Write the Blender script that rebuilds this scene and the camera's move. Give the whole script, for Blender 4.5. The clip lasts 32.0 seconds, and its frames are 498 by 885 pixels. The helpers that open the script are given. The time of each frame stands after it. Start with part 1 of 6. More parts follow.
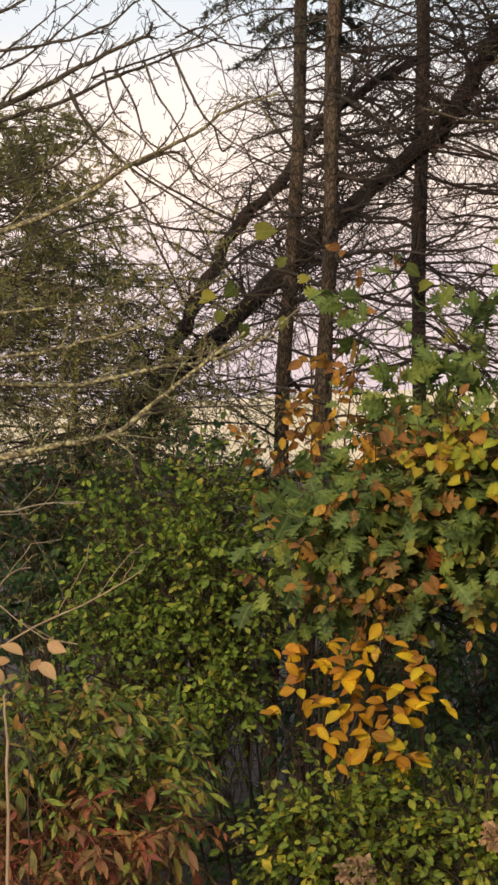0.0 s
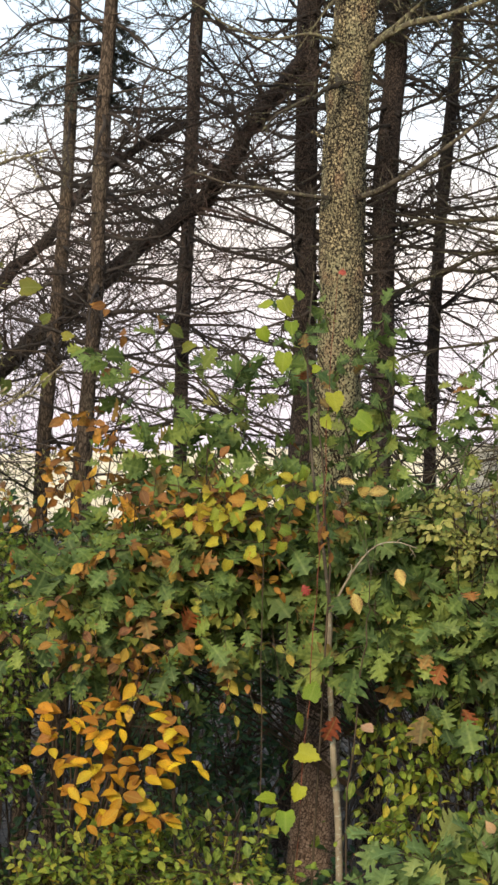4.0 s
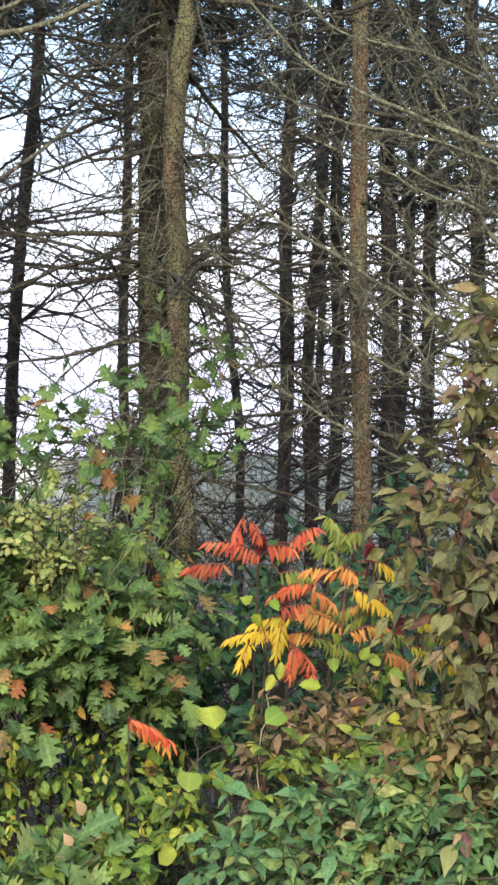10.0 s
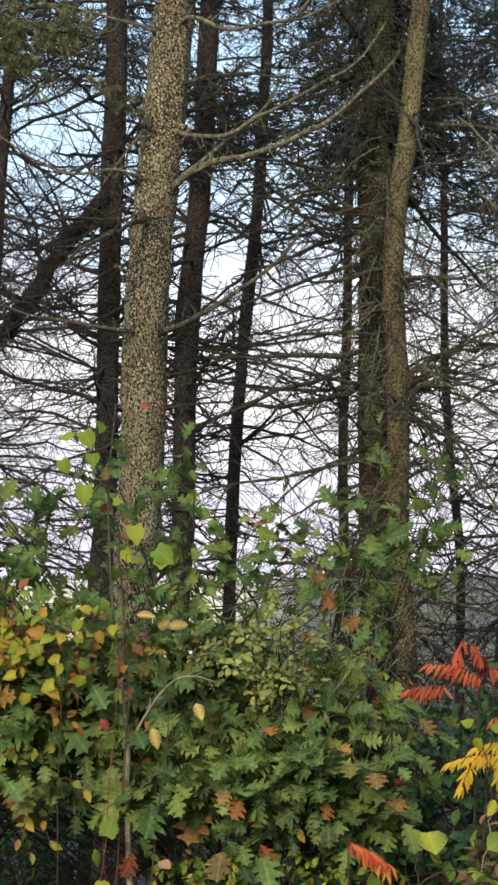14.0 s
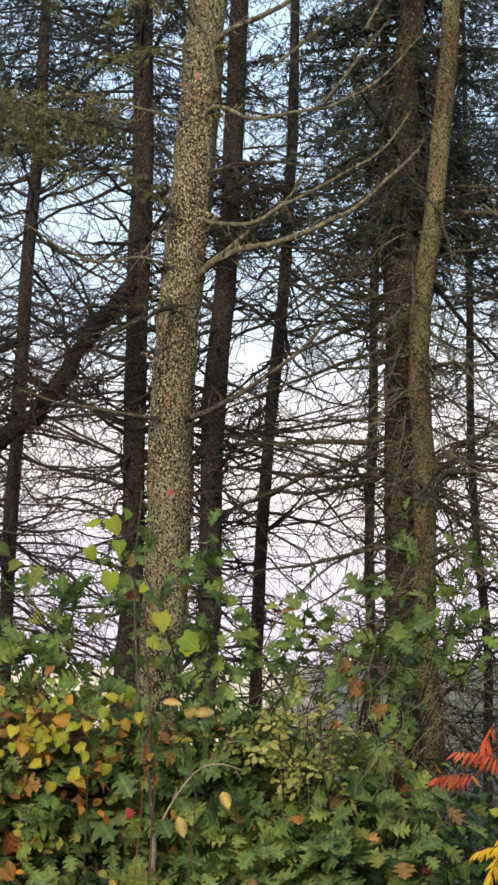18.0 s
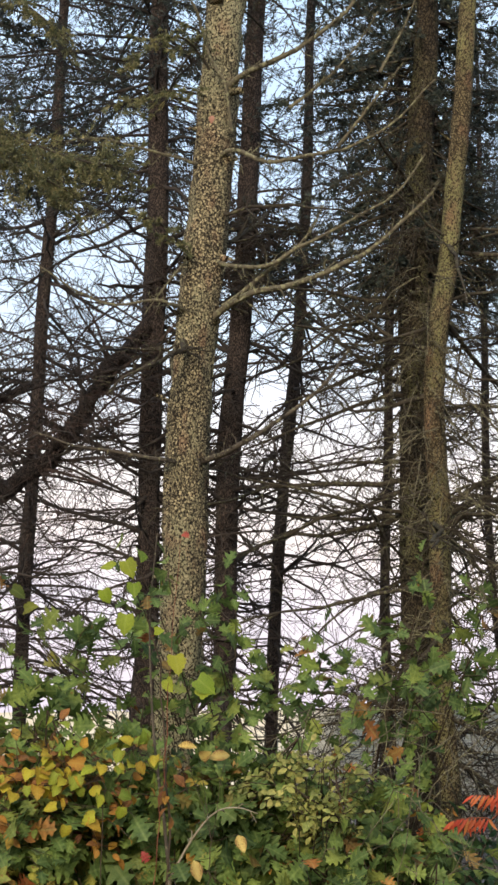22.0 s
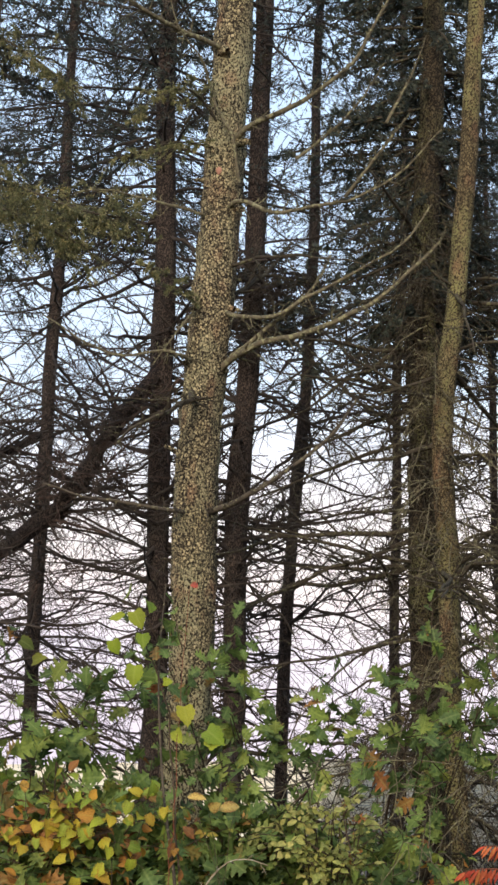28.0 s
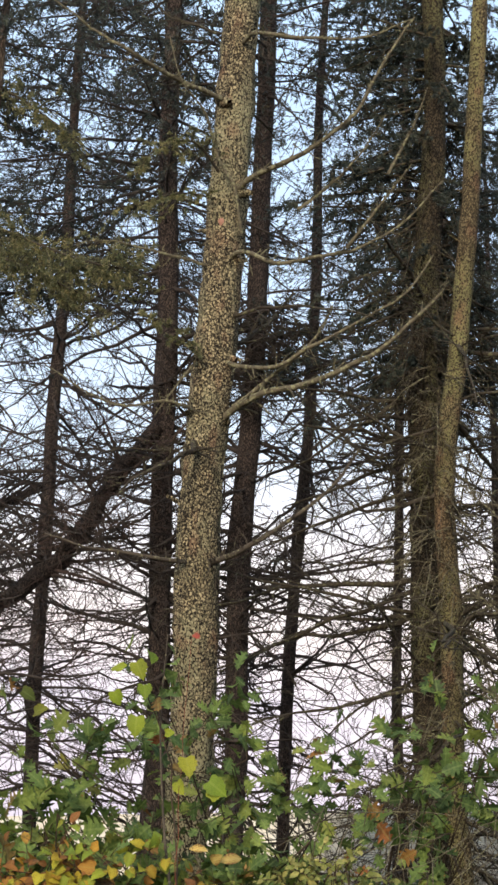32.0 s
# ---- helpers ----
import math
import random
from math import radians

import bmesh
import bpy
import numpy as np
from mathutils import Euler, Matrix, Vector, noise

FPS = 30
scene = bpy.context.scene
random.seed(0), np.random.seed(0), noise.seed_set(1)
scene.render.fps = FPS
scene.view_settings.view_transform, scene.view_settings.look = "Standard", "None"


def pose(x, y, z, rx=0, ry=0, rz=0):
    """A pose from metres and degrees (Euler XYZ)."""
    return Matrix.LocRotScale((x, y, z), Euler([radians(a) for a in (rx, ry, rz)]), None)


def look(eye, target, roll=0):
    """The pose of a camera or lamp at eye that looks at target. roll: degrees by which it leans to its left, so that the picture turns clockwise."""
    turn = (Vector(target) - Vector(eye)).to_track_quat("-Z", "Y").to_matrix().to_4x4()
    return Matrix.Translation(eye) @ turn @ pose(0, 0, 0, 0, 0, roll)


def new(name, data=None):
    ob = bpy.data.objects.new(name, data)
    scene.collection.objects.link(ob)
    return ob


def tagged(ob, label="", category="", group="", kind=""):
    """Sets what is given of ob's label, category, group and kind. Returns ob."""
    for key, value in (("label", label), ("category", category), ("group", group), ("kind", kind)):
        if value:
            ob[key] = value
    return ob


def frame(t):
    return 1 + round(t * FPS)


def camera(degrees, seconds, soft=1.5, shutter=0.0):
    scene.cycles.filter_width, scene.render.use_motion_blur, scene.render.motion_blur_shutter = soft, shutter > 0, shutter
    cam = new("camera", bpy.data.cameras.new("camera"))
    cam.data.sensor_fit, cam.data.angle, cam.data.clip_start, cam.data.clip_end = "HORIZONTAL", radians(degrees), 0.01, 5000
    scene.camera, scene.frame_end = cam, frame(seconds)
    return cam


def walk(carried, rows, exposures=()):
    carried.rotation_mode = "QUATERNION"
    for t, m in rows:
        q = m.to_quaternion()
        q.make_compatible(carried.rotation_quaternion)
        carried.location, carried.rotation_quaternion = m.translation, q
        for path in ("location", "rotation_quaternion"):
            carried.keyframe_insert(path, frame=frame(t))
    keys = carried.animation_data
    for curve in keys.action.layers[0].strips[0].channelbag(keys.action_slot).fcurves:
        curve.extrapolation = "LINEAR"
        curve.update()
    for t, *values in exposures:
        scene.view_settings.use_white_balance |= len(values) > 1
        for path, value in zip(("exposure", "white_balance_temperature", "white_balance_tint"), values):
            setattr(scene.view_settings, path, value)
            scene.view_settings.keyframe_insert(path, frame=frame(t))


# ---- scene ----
EYE = 3.0  # the camera stands on a bank, three metres over the floor of the wood


def spot(b, e, d):
    """A place by its bearing (degrees, to the right of +y), its angle over the level of the eye, and its level distance."""
    b, e = radians(b), radians(e)
    return Vector((d * math.sin(b), d * math.cos(b), EYE + d * math.tan(e)))


# seconds; turn to the left, tilt up and lean of the camera in degrees
PATH = [
    (0, 10.00, -1.45, 0.30), (0.5, 9.87, -1.05, 0.52), (1, 9.71, -0.64, 0.76), (1.5, 9.69, -0.63, 0.73), (2, 9.52, -0.50, 0.86),
    (2.5, 8.54, -0.00, 1.23), (3, 7.35, 0.27, 1.56), (3.5, 5.85, 0.20, 1.84), (4, 3.53, 0.29, 1.96), (4.5, 1.64, 0.37, 2.10),
    (6.5, 0.38, 1.86, 2.44), (7, -0.09, 2.29, 2.52), (7.5, -1.48, 2.76, 2.43), (8, -4.46, 2.91, 2.16), (8.5, -6.12, 2.56, 2.17),
    (9, -7.29, 1.88, 2.01), (9.5, -7.81, 1.16, 1.92), (10, -7.83, 1.05, 2.07), (10.5, -7.77, 0.89, 1.96), (11, -5.56, 2.19, 2.00),
    (11.5, -4.75, 2.33, 1.98), (12, -3.59, 2.58, 2.16), (12.5, -2.86, 2.98, 2.27), (13, -2.55, 3.23, 2.31), (13.5, -2.04, 3.55, 2.34),
    (14, -1.74, 4.10, 2.34), (14.5, -1.63, 4.68, 2.32), (15, -1.41, 5.10, 2.27), (15.5, -1.20, 5.73, 2.31), (17.5, -0.95, 6.44, 2.35),
    (18, -0.93, 6.42, 2.33), (18.5, -0.95, 6.45, 2.33), (19, -0.93, 6.44, 2.31), (19.5, -0.96, 6.44, 2.30), (20, -0.98, 6.44, 2.34),
    (20.5, -0.96, 6.44, 2.31), (21, -0.97, 6.42, 2.28), (21.5, -0.89, 6.52, 2.28), (22, -0.47, 7.55, 2.31), (22.5, -0.25, 8.65, 2.31),
    (23, -0.17, 9.04, 2.25), (23.5, -0.17, 9.07, 2.25), (24, -0.17, 9.06, 2.22), (24.5, -0.18, 9.04, 2.20), (25, -0.21, 9.02, 2.19),
    (25.5, -0.15, 9.00, 2.19), (27.5, -0.22, 8.94, 2.15), (28, -0.19, 8.90, 2.13), (28.5, -0.04, 9.46, 2.26), (29, 0.03, 9.80, 2.25),
    (29.5, 0.11, 10.00, 2.25), (30, 0.11, 10.17, 2.24), (30.5, 0.11, 10.23, 2.24), (31, 0.04, 10.21, 2.23), (31.5, 0.01, 10.24, 2.17),
    (32, -0.08, 10.26, 2.15)]


def aim(turn, tilt, lean):
    a, p = radians(turn), radians(tilt)
    way = Vector((-math.sin(a) * math.cos(p), math.cos(a) * math.cos(p), math.sin(p)))
    eye = Vector((0, 0, EYE))
    return look(eye, eye + way * 10, lean)


cam = camera(13.46, 32.0, soft=2.8)
walk(cam, [(t, aim(a, p, r)) for t, a, p, r in PATH],
     exposures=[(0.0, 0.07, 8250, 20), (2.0, 0.03, 8550, 22), (4.0, 0.54, 7200, 13), (7.0, 0.43, 6500, 9), (8.0, 0.49, 6300, 9), (9.0, 0.86, 6000, 10), (10.0, 1.07, 5900, 10), (12.0, 0.54, 5930, 2),
                (13.0, 0.40, 6250, 6), (15.0, 0.37, 6450, 11), (20.0, 0.37, 6950, 14), (28.0, 0.38, 6850, 16), (32.0, 0.38, 6850, 16)])

# ---- sky and light ----
world = bpy.data.worlds.new("dusk_sky")
scene.world = world
world.use_nodes = True
wn, wl = world.node_tree.nodes, world.node_tree.links
wn.clear()
w_out = wn.new("ShaderNodeOutputWorld")
w_bg = wn.new("ShaderNodeBackground")
w_sky = wn.new("ShaderNodeTexSky")
w_sky.sky_type, w_sky.sun_disc = "NISHITA", False
w_sky.sun_elevation, w_sky.sun_rotation = radians(14), radians(200)
w_geo = wn.new("ShaderNodeTexCoord")
w_sep = wn.new("ShaderNodeSeparateXYZ")
w_ramp = wn.new("ShaderNodeValToRGB")
w_noise = wn.new("ShaderNodeTexNoise")
w_noise.inputs["Scale"].default_value, w_noise.inputs["Detail"].default_value = 3.0, 5.0
w_map = wn.new("ShaderNodeMapping")
w_map.inputs["Scale"].default_value = (1, 1, 5)
w_shift = wn.new("ShaderNodeMath")
w_shift.operation = "MULTIPLY_ADD"
w_shift.inputs[1].default_value, w_shift.inputs[2].default_value = 0.07, -0.035
w_add = wn.new("ShaderNodeMath")
w_add.operation = "ADD"
stops = [(0.0, (0.70, 0.67, 0.82)), (0.05, (0.78, 0.75, 0.90)), (0.095, (1.02, 0.94, 0.96)), (0.12, (1.0, 0.97, 1.0)),
         (0.17, (0.70, 0.87, 1.05)), (0.25, (0.60, 0.82, 1.08)), (0.42, (0.50, 0.75, 1.05)), (1.0, (0.55, 0.72, 1.0))]
for n, (at, rgb) in enumerate(stops):
    el = w_ramp.color_ramp.elements[n] if n < 2 else w_ramp.color_ramp.elements.new(at)
    el.position, el.color = at, (*rgb, 1)
w_gain = wn.new("ShaderNodeMix")
w_gain.data_type, w_gain.blend_type = "RGBA", "MULTIPLY"
w_gain.inputs[0].default_value = 1.0
w_gain.inputs[7].default_value = (0.10, 0.10, 0.10, 1)
w_mix = wn.new("ShaderNodeMix")
w_mix.data_type = "RGBA"
w_mix.inputs[0].default_value = 0.85
wl.new(w_geo.outputs["Generated"], w_sep.inputs[0])
wl.new(w_geo.outputs["Generated"], w_map.inputs[0])
wl.new(w_map.outputs[0], w_noise.inputs["Vector"])
wl.new(w_noise.outputs[0], w_shift.inputs[0])
wl.new(w_sep.outputs[2], w_add.inputs[0])
wl.new(w_shift.outputs[0], w_add.inputs[1])
wl.new(w_add.outputs[0], w_ramp.inputs[0])
wl.new(w_sky.outputs[0], w_gain.inputs[6])
wl.new(w_gain.outputs[2], w_mix.inputs[6])
wl.new(w_ramp.outputs[0], w_mix.inputs[7])
wl.new(w_mix.outputs[2], w_bg.inputs[0])
w_bg.inputs[1].default_value = 1.12
wl.new(w_bg.outputs[0], w_out.inputs[0])

sun_lamp = bpy.data.lights.new("low_sun", "SUN")
sun_lamp.energy, sun_lamp.angle, sun_lamp.color = 3.1, radians(16), (1.0, 0.92, 0.80)
sun = new("low_sun", sun_lamp)
sun.matrix_world = look((-12, -34, 22), (0, 12, 3))


# ---- materials ----
def node_mat(name):
    m = bpy.data.materials.new(name)
    m.use_nodes = True
    nt = m.node_tree
    return m, nt, nt.nodes, nt.links, nt.nodes["Principled BSDF"]


def ramp(ns, pairs, mode="LINEAR"):
    r = ns.new("ShaderNodeValToRGB")
    r.color_ramp.interpolation = mode
    for n, (at, rgb) in enumerate(pairs):
        el = r.color_ramp.elements[n] if n < 2 else r.color_ramp.elements.new(at)
        el.position, el.color = at, (*rgb, 1)
    return r


def noise_tex(ns, ls, scale, detail=4.0, stretch=None, source="Object"):
    tc = ns.new("ShaderNodeTexCoord")
    n = ns.new("ShaderNodeTexNoise")
    n.inputs["Scale"].default_value, n.inputs["Detail"].default_value = scale, detail
    if stretch:
        mp = ns.new("ShaderNodeMapping")
        mp.inputs["Scale"].default_value = stretch
        ls.new(tc.outputs[source], mp.inputs[0])
        ls.new(mp.outputs[0], n.inputs["Vector"])
    else:
        ls.new(tc.outputs[source], n.inputs["Vector"])
    return n


def mix_rgb(ns, ls, fac, a, b, mode="MIX"):
    m = ns.new("ShaderNodeMix")
    m.data_type, m.blend_type = "RGBA", mode
    for slot, v in ((0, fac), (6, a), (7, b)):
        if isinstance(v, (int, float)):
            m.inputs[slot].default_value = v
        elif isinstance(v, tuple):
            m.inputs[slot].default_value = (*v, 1)
        else:
            ls.new(v, m.inputs[slot])
    return m.outputs[2]


def bark(name, dark, mid, pale, lichen, amount, flake=60.0, stretch=0.35, relief=0.5, gap=0.06, chips=0.53, ruddy=0.0):
    """Scaly bark: plates by cells, cracks between them, and crusts of lichen over them."""
    m, nt, ns, ls, bsdf = node_mat(name)
    tc = ns.new("ShaderNodeTexCoord")
    mp = ns.new("ShaderNodeMapping")
    mp.inputs["Scale"].default_value = (1, 1, stretch)
    ls.new(tc.outputs["Object"], mp.inputs[0])
    warp = ns.new("ShaderNodeTexNoise")
    warp.inputs["Scale"].default_value, warp.inputs["Detail"].default_value = flake * 0.6, 3
    ls.new(mp.outputs[0], warp.inputs["Vector"])
    bent = ns.new("ShaderNodeVectorMath")
    bent.operation = "MULTIPLY_ADD"
    bent.inputs[1].default_value = (2.2 / flake, 2.2 / flake, 1.2 / flake)
    ls.new(warp.outputs["Color"], bent.inputs[0])
    ls.new(mp.outputs[0], bent.inputs[2])
    cell = ns.new("ShaderNodeTexVoronoi")
    cell.feature = "DISTANCE_TO_EDGE"
    cell.inputs["Scale"].default_value = flake
    ls.new(bent.outputs[0], cell.inputs["Vector"])
    crack = ns.new("ShaderNodeMapRange")
    crack.inputs[1].default_value, crack.inputs[2].default_value = gap, gap + 0.1
    ls.new(cell.outputs["Distance"], crack.inputs[0])
    tone = ns.new("ShaderNodeTexVoronoi")
    tone.inputs["Scale"].default_value = flake
    ls.new(bent.outputs[0], tone.inputs["Vector"])
    plate = ramp(ns, [(0.15, mid), (0.5, pale), (0.9, mid)])
    ls.new(tone.outputs["Color"], plate.inputs[0])
    base = mix_rgb(ns, ls, crack.outputs[0], dark, plate.outputs[0])
    big = noise_tex(ns, ls, 3.5, 6, (1, 1, 0.5))
    patch = ramp(ns, [(0.62 - amount * 0.4, (0, 0, 0)), (0.78 - amount * 0.4, (1, 1, 1))])
    ls.new(big.outputs[0], patch.inputs[0])
    fine = noise_tex(ns, ls, 90, 3)
    speck = ramp(ns, [(0.42, (0, 0, 0)), (0.52, (1, 1, 1))])
    ls.new(fine.outputs[0], speck.inputs[0])
    both = mix_rgb(ns, ls, 1.0, patch.outputs[0], speck.outputs[0], "MULTIPLY")
    crust = mix_rgb(ns, ls, both, base, lichen)
    stain = noise_tex(ns, ls, 1.3, 4, (1, 1, 0.3))
    st = ramp(ns, [(0.3, (0.76, 0.74, 0.72)), (0.65, (1.05, 1.03, 1.0))])
    ls.new(stain.outputs[0], st.inputs[0])
    chip = noise_tex(ns, ls, 92, 2, (1, 1, 0.65))
    if ruddy:
        rust_n = noise_tex(ns, ls, 9, 5, (1, 1, 0.6))
        rust = ramp(ns, [(0.55, (0, 0, 0)), (0.72, (ruddy, ruddy, ruddy))])
        ls.new(rust_n.outputs[0], rust.inputs[0])
        crust = mix_rgb(ns, ls, rust.outputs[0], crust, (0.24, 0.125, 0.075))
    lost = ramp(ns, [(chips, (0, 0, 0)), (chips + 0.05, (1, 1, 1))])
    ls.new(chip.outputs[0], lost.inputs[0])
    crust = mix_rgb(ns, ls, lost.outputs[0], crust, dark)
    ls.new(mix_rgb(ns, ls, 1.0, crust, st.outputs[0], "MULTIPLY"), bsdf.inputs["Base Color"])
    bsdf.inputs["Roughness"].default_value = 0.92
    bsdf.inputs["Specular IOR Level"].default_value = 0.15
    bump = ns.new("ShaderNodeBump")
    bump.inputs["Strength"].default_value, bump.inputs["Distance"].default_value = relief, 0.012
    ls.new(crack.outputs[0], bump.inputs["Height"])
    ls.new(bump.outputs[0], bsdf.inputs["Normal"])
    return m


def twig_mat(name, a, b, lichen=None, amount=0.5):
    m, nt, ns, ls, bsdf = node_mat(name)
    n1 = noise_tex(ns, ls, 9, 4)
    r = ramp(ns, [(0.3, a), (0.7, b)])
    ls.new(n1.outputs[0], r.inputs[0])
    col = r.outputs[0]
    if lichen:
        n2 = noise_tex(ns, ls, 48, 5)
        k = ramp(ns, [(0.68 - amount * 0.36, (0, 0, 0)), (0.76 - amount * 0.36, (1, 1, 1))])
        ls.new(n2.outputs[0], k.inputs[0])
        col = mix_rgb(ns, ls, k.outputs[0], col, lichen)
    ls.new(col, bsdf.inputs["Base Color"])
    bsdf.inputs["Roughness"].default_value = 0.9
    bsdf.inputs["Specular IOR Level"].default_value = 0.15
    bump = ns.new("ShaderNodeBump")
    bump.inputs["Strength"].default_value, bump.inputs["Distance"].default_value = 0.4, 0.004
    n3 = noise_tex(ns, ls, 120, 3)
    ls.new(n3.outputs[0], bump.inputs["Height"])
    ls.new(bump.outputs[0], bsdf.inputs["Normal"])
    return m


def leaf_mat(name, pairs, single=False, rot=(0.16, 0.07, 0.02), worn=0.35, through_light=0.3, gloss=0.6):
    """Leaves: a tone for each leaf, a pale midrib, browned edges and small spots."""
    m, nt, ns, ls, bsdf = node_mat(name)
    if single:
        pick = ns.new("ShaderNodeObjectInfo").outputs["Random"]
    else:
        pick = ns.new("ShaderNodeNewGeometry").outputs["Random Per Island"]
    r = ramp(ns, pairs)
    ls.new(pick, r.inputs[0])
    mott = noise_tex(ns, ls, 55, 3)
    mr = ramp(ns, [(0.3, (0.55, 0.6, 0.55)), (0.7, (1.3, 1.22, 1.15))])
    ls.new(mott.outputs[0], mr.inputs[0])
    col = mix_rgb(ns, ls, 1.0, r.outputs[0], mr.outputs[0], "MULTIPLY")
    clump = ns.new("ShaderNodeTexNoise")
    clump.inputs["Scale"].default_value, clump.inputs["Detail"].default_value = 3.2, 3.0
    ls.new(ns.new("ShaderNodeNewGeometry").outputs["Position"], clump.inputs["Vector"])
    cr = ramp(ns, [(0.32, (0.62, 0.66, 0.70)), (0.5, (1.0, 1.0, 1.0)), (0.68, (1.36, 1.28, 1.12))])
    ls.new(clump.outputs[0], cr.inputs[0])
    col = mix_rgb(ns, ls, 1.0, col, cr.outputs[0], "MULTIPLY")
    uv = ns.new("ShaderNodeUVMap")
    uv.uv_map = "uv"
    sep = ns.new("ShaderNodeSeparateXYZ")
    ls.new(uv.outputs[0], sep.inputs[0])
    rib = ns.new("ShaderNodeMapRange")
    rib.inputs[1].default_value, rib.inputs[2].default_value = 0.03, 0.12
    rib.inputs[3].default_value, rib.inputs[4].default_value = 0.13, 0.0
    ls.new(sep.outputs[0], rib.inputs[0])
    col = mix_rgb(ns, ls, rib.outputs[0], col, tuple(min(0.6, 0.08 + 1.8 * c) for c in pairs[len(pairs) // 2][1]))
    spot_n = noise_tex(ns, ls, 38, 4)
    edge = ns.new("ShaderNodeMath")
    edge.operation = "MULTIPLY_ADD"
    edge.inputs[1].default_value = 0.22
    ls.new(sep.outputs[0], edge.inputs[0])
    ls.new(spot_n.outputs[0], edge.inputs[2])
    sr = ramp(ns, [(0.86 - worn * 0.25, (0, 0, 0)), (0.92 - worn * 0.25, (1, 1, 1))])
    ls.new(edge.outputs[0], sr.inputs[0])
    col = mix_rgb(ns, ls, sr.outputs[0], col, rot)
    ls.new(col, bsdf.inputs["Base Color"])
    bsdf.inputs["Roughness"].default_value = gloss
    bsdf.inputs["Specular IOR Level"].default_value = 0.22
    bump = ns.new("ShaderNodeBump")
    bump.inputs["Strength"].default_value, bump.inputs["Distance"].default_value = 0.3, 0.003
    ls.new(mott.outputs[0], bump.inputs["Height"])
    ls.new(bump.outputs[0], bsdf.inputs["Normal"])
    tr = ns.new("ShaderNodeBsdfTranslucent")
    ls.new(col, tr.inputs[0])
    mx = ns.new("ShaderNodeMixShader")
    mx.inputs[0].default_value = through_light
    ls.new(bsdf.outputs[0], mx.inputs[1])
    ls.new(tr.outputs[0], mx.inputs[2])
    ls.new(mx.outputs[0], ns["Material Output"].inputs[0])
    return m


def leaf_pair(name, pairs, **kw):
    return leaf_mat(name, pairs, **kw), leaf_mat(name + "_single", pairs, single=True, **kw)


BARK_MAIN = bark("lichened_bark", (0.022, 0.018, 0.012), (0.18, 0.15, 0.085), (0.43, 0.355, 0.20), (0.32, 0.30, 0.17), 0.5, 58, 0.8, relief=0.8, gap=0.05, chips=0.53, ruddy=0.5)
BARK_PALE = bark("mossy_bark", (0.028, 0.021, 0.012), (0.11, 0.082, 0.042), (0.20, 0.158, 0.082), (0.19, 0.18, 0.075), 0.45, 75, 0.6, gap=0.06, chips=0.55, ruddy=0.4)
# pinkish bark with little lichen, its colour also lifted to look sunlit
BARK_FOOT = bark("sunlit_scaly_brown_bark", (0.07, 0.045, 0.03), (0.24, 0.16, 0.11), (0.36, 0.26, 0.19), (0.30, 0.27, 0.18), 0.2, 60, 0.7, gap=0.04, chips=0.6)
BARK_DARK = bark("dark_spruce_bark", (0.018, 0.014, 0.012), (0.055, 0.042, 0.035), (0.10, 0.075, 0.058), (0.11, 0.10, 0.075), 0.15, 70, 0.4)
BARK_BROWN = bark("brown_pole_bark", (0.035, 0.026, 0.018), (0.10, 0.074, 0.052), (0.145, 0.108, 0.078), (0.17, 0.15, 0.10), 0.15, 60, 0.3, chips=0.64)
# mossy bark again at about half brightness, shade included in the colour
BARK_MOSS_SHADED = bark("shaded_mossy_bark", (0.018, 0.014, 0.009), (0.055, 0.042, 0.026), (0.095, 0.074, 0.042), (0.12, 0.115, 0.05), 0.45, 70, 0.45, relief=0.8)
BARK_RUST = bark("rusty_bark", (0.05, 0.034, 0.02), (0.12, 0.08, 0.045), (0.22, 0.13, 0.062), (0.17, 0.16, 0.075), 0.35, 55, 0.35, gap=0.03)
TWIG_DARK = twig_mat("dead_twigs", (0.028, 0.022, 0.018), (0.06, 0.048, 0.038), (0.12, 0.12, 0.085), 0.15)
TWIG_LICHEN = twig_mat("lichened_twigs", (0.09, 0.072, 0.042), (0.16, 0.13, 0.08), (0.34, 0.315, 0.15), 0.5)
TWIG_BARE = twig_mat("bare_branches", (0.042, 0.034, 0.025), (0.085, 0.068, 0.047), (0.17, 0.155, 0.09), 0.3)
TWIG_OLIVE = twig_mat("olive_branches", (0.064, 0.053, 0.034), (0.125, 0.105, 0.064), (0.19, 0.178, 0.095), 0.45)
TWIG_MOSS = twig_mat("mossy_twigs", (0.028, 0.022, 0.015), (0.058, 0.046, 0.030), (0.11, 0.105, 0.055), 0.35)
TWIG_RED = twig_mat("dead_reddish_twigs", (0.045, 0.03, 0.024), (0.10, 0.066, 0.05), (0.12, 0.10, 0.07), 0.15)
TWIG_GREY = twig_mat("grey_brush", (0.06, 0.048, 0.038), (0.14, 0.112, 0.088))
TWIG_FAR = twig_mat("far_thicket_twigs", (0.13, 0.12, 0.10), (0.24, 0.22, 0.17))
STEM = twig_mat("shrub_stems", (0.03, 0.022, 0.014), (0.08, 0.056, 0.034))
STEM_PALE = twig_mat("sapling_bark", (0.16, 0.125, 0.08), (0.28, 0.23, 0.15), (0.30, 0.30, 0.22), 0.35)
STEM_TAN = twig_mat("dry_stalk", (0.22, 0.15, 0.09), (0.36, 0.27, 0.17))
STEM_RED = twig_mat("red_stalk", (0.10, 0.03, 0.02), (0.20, 0.07, 0.035))

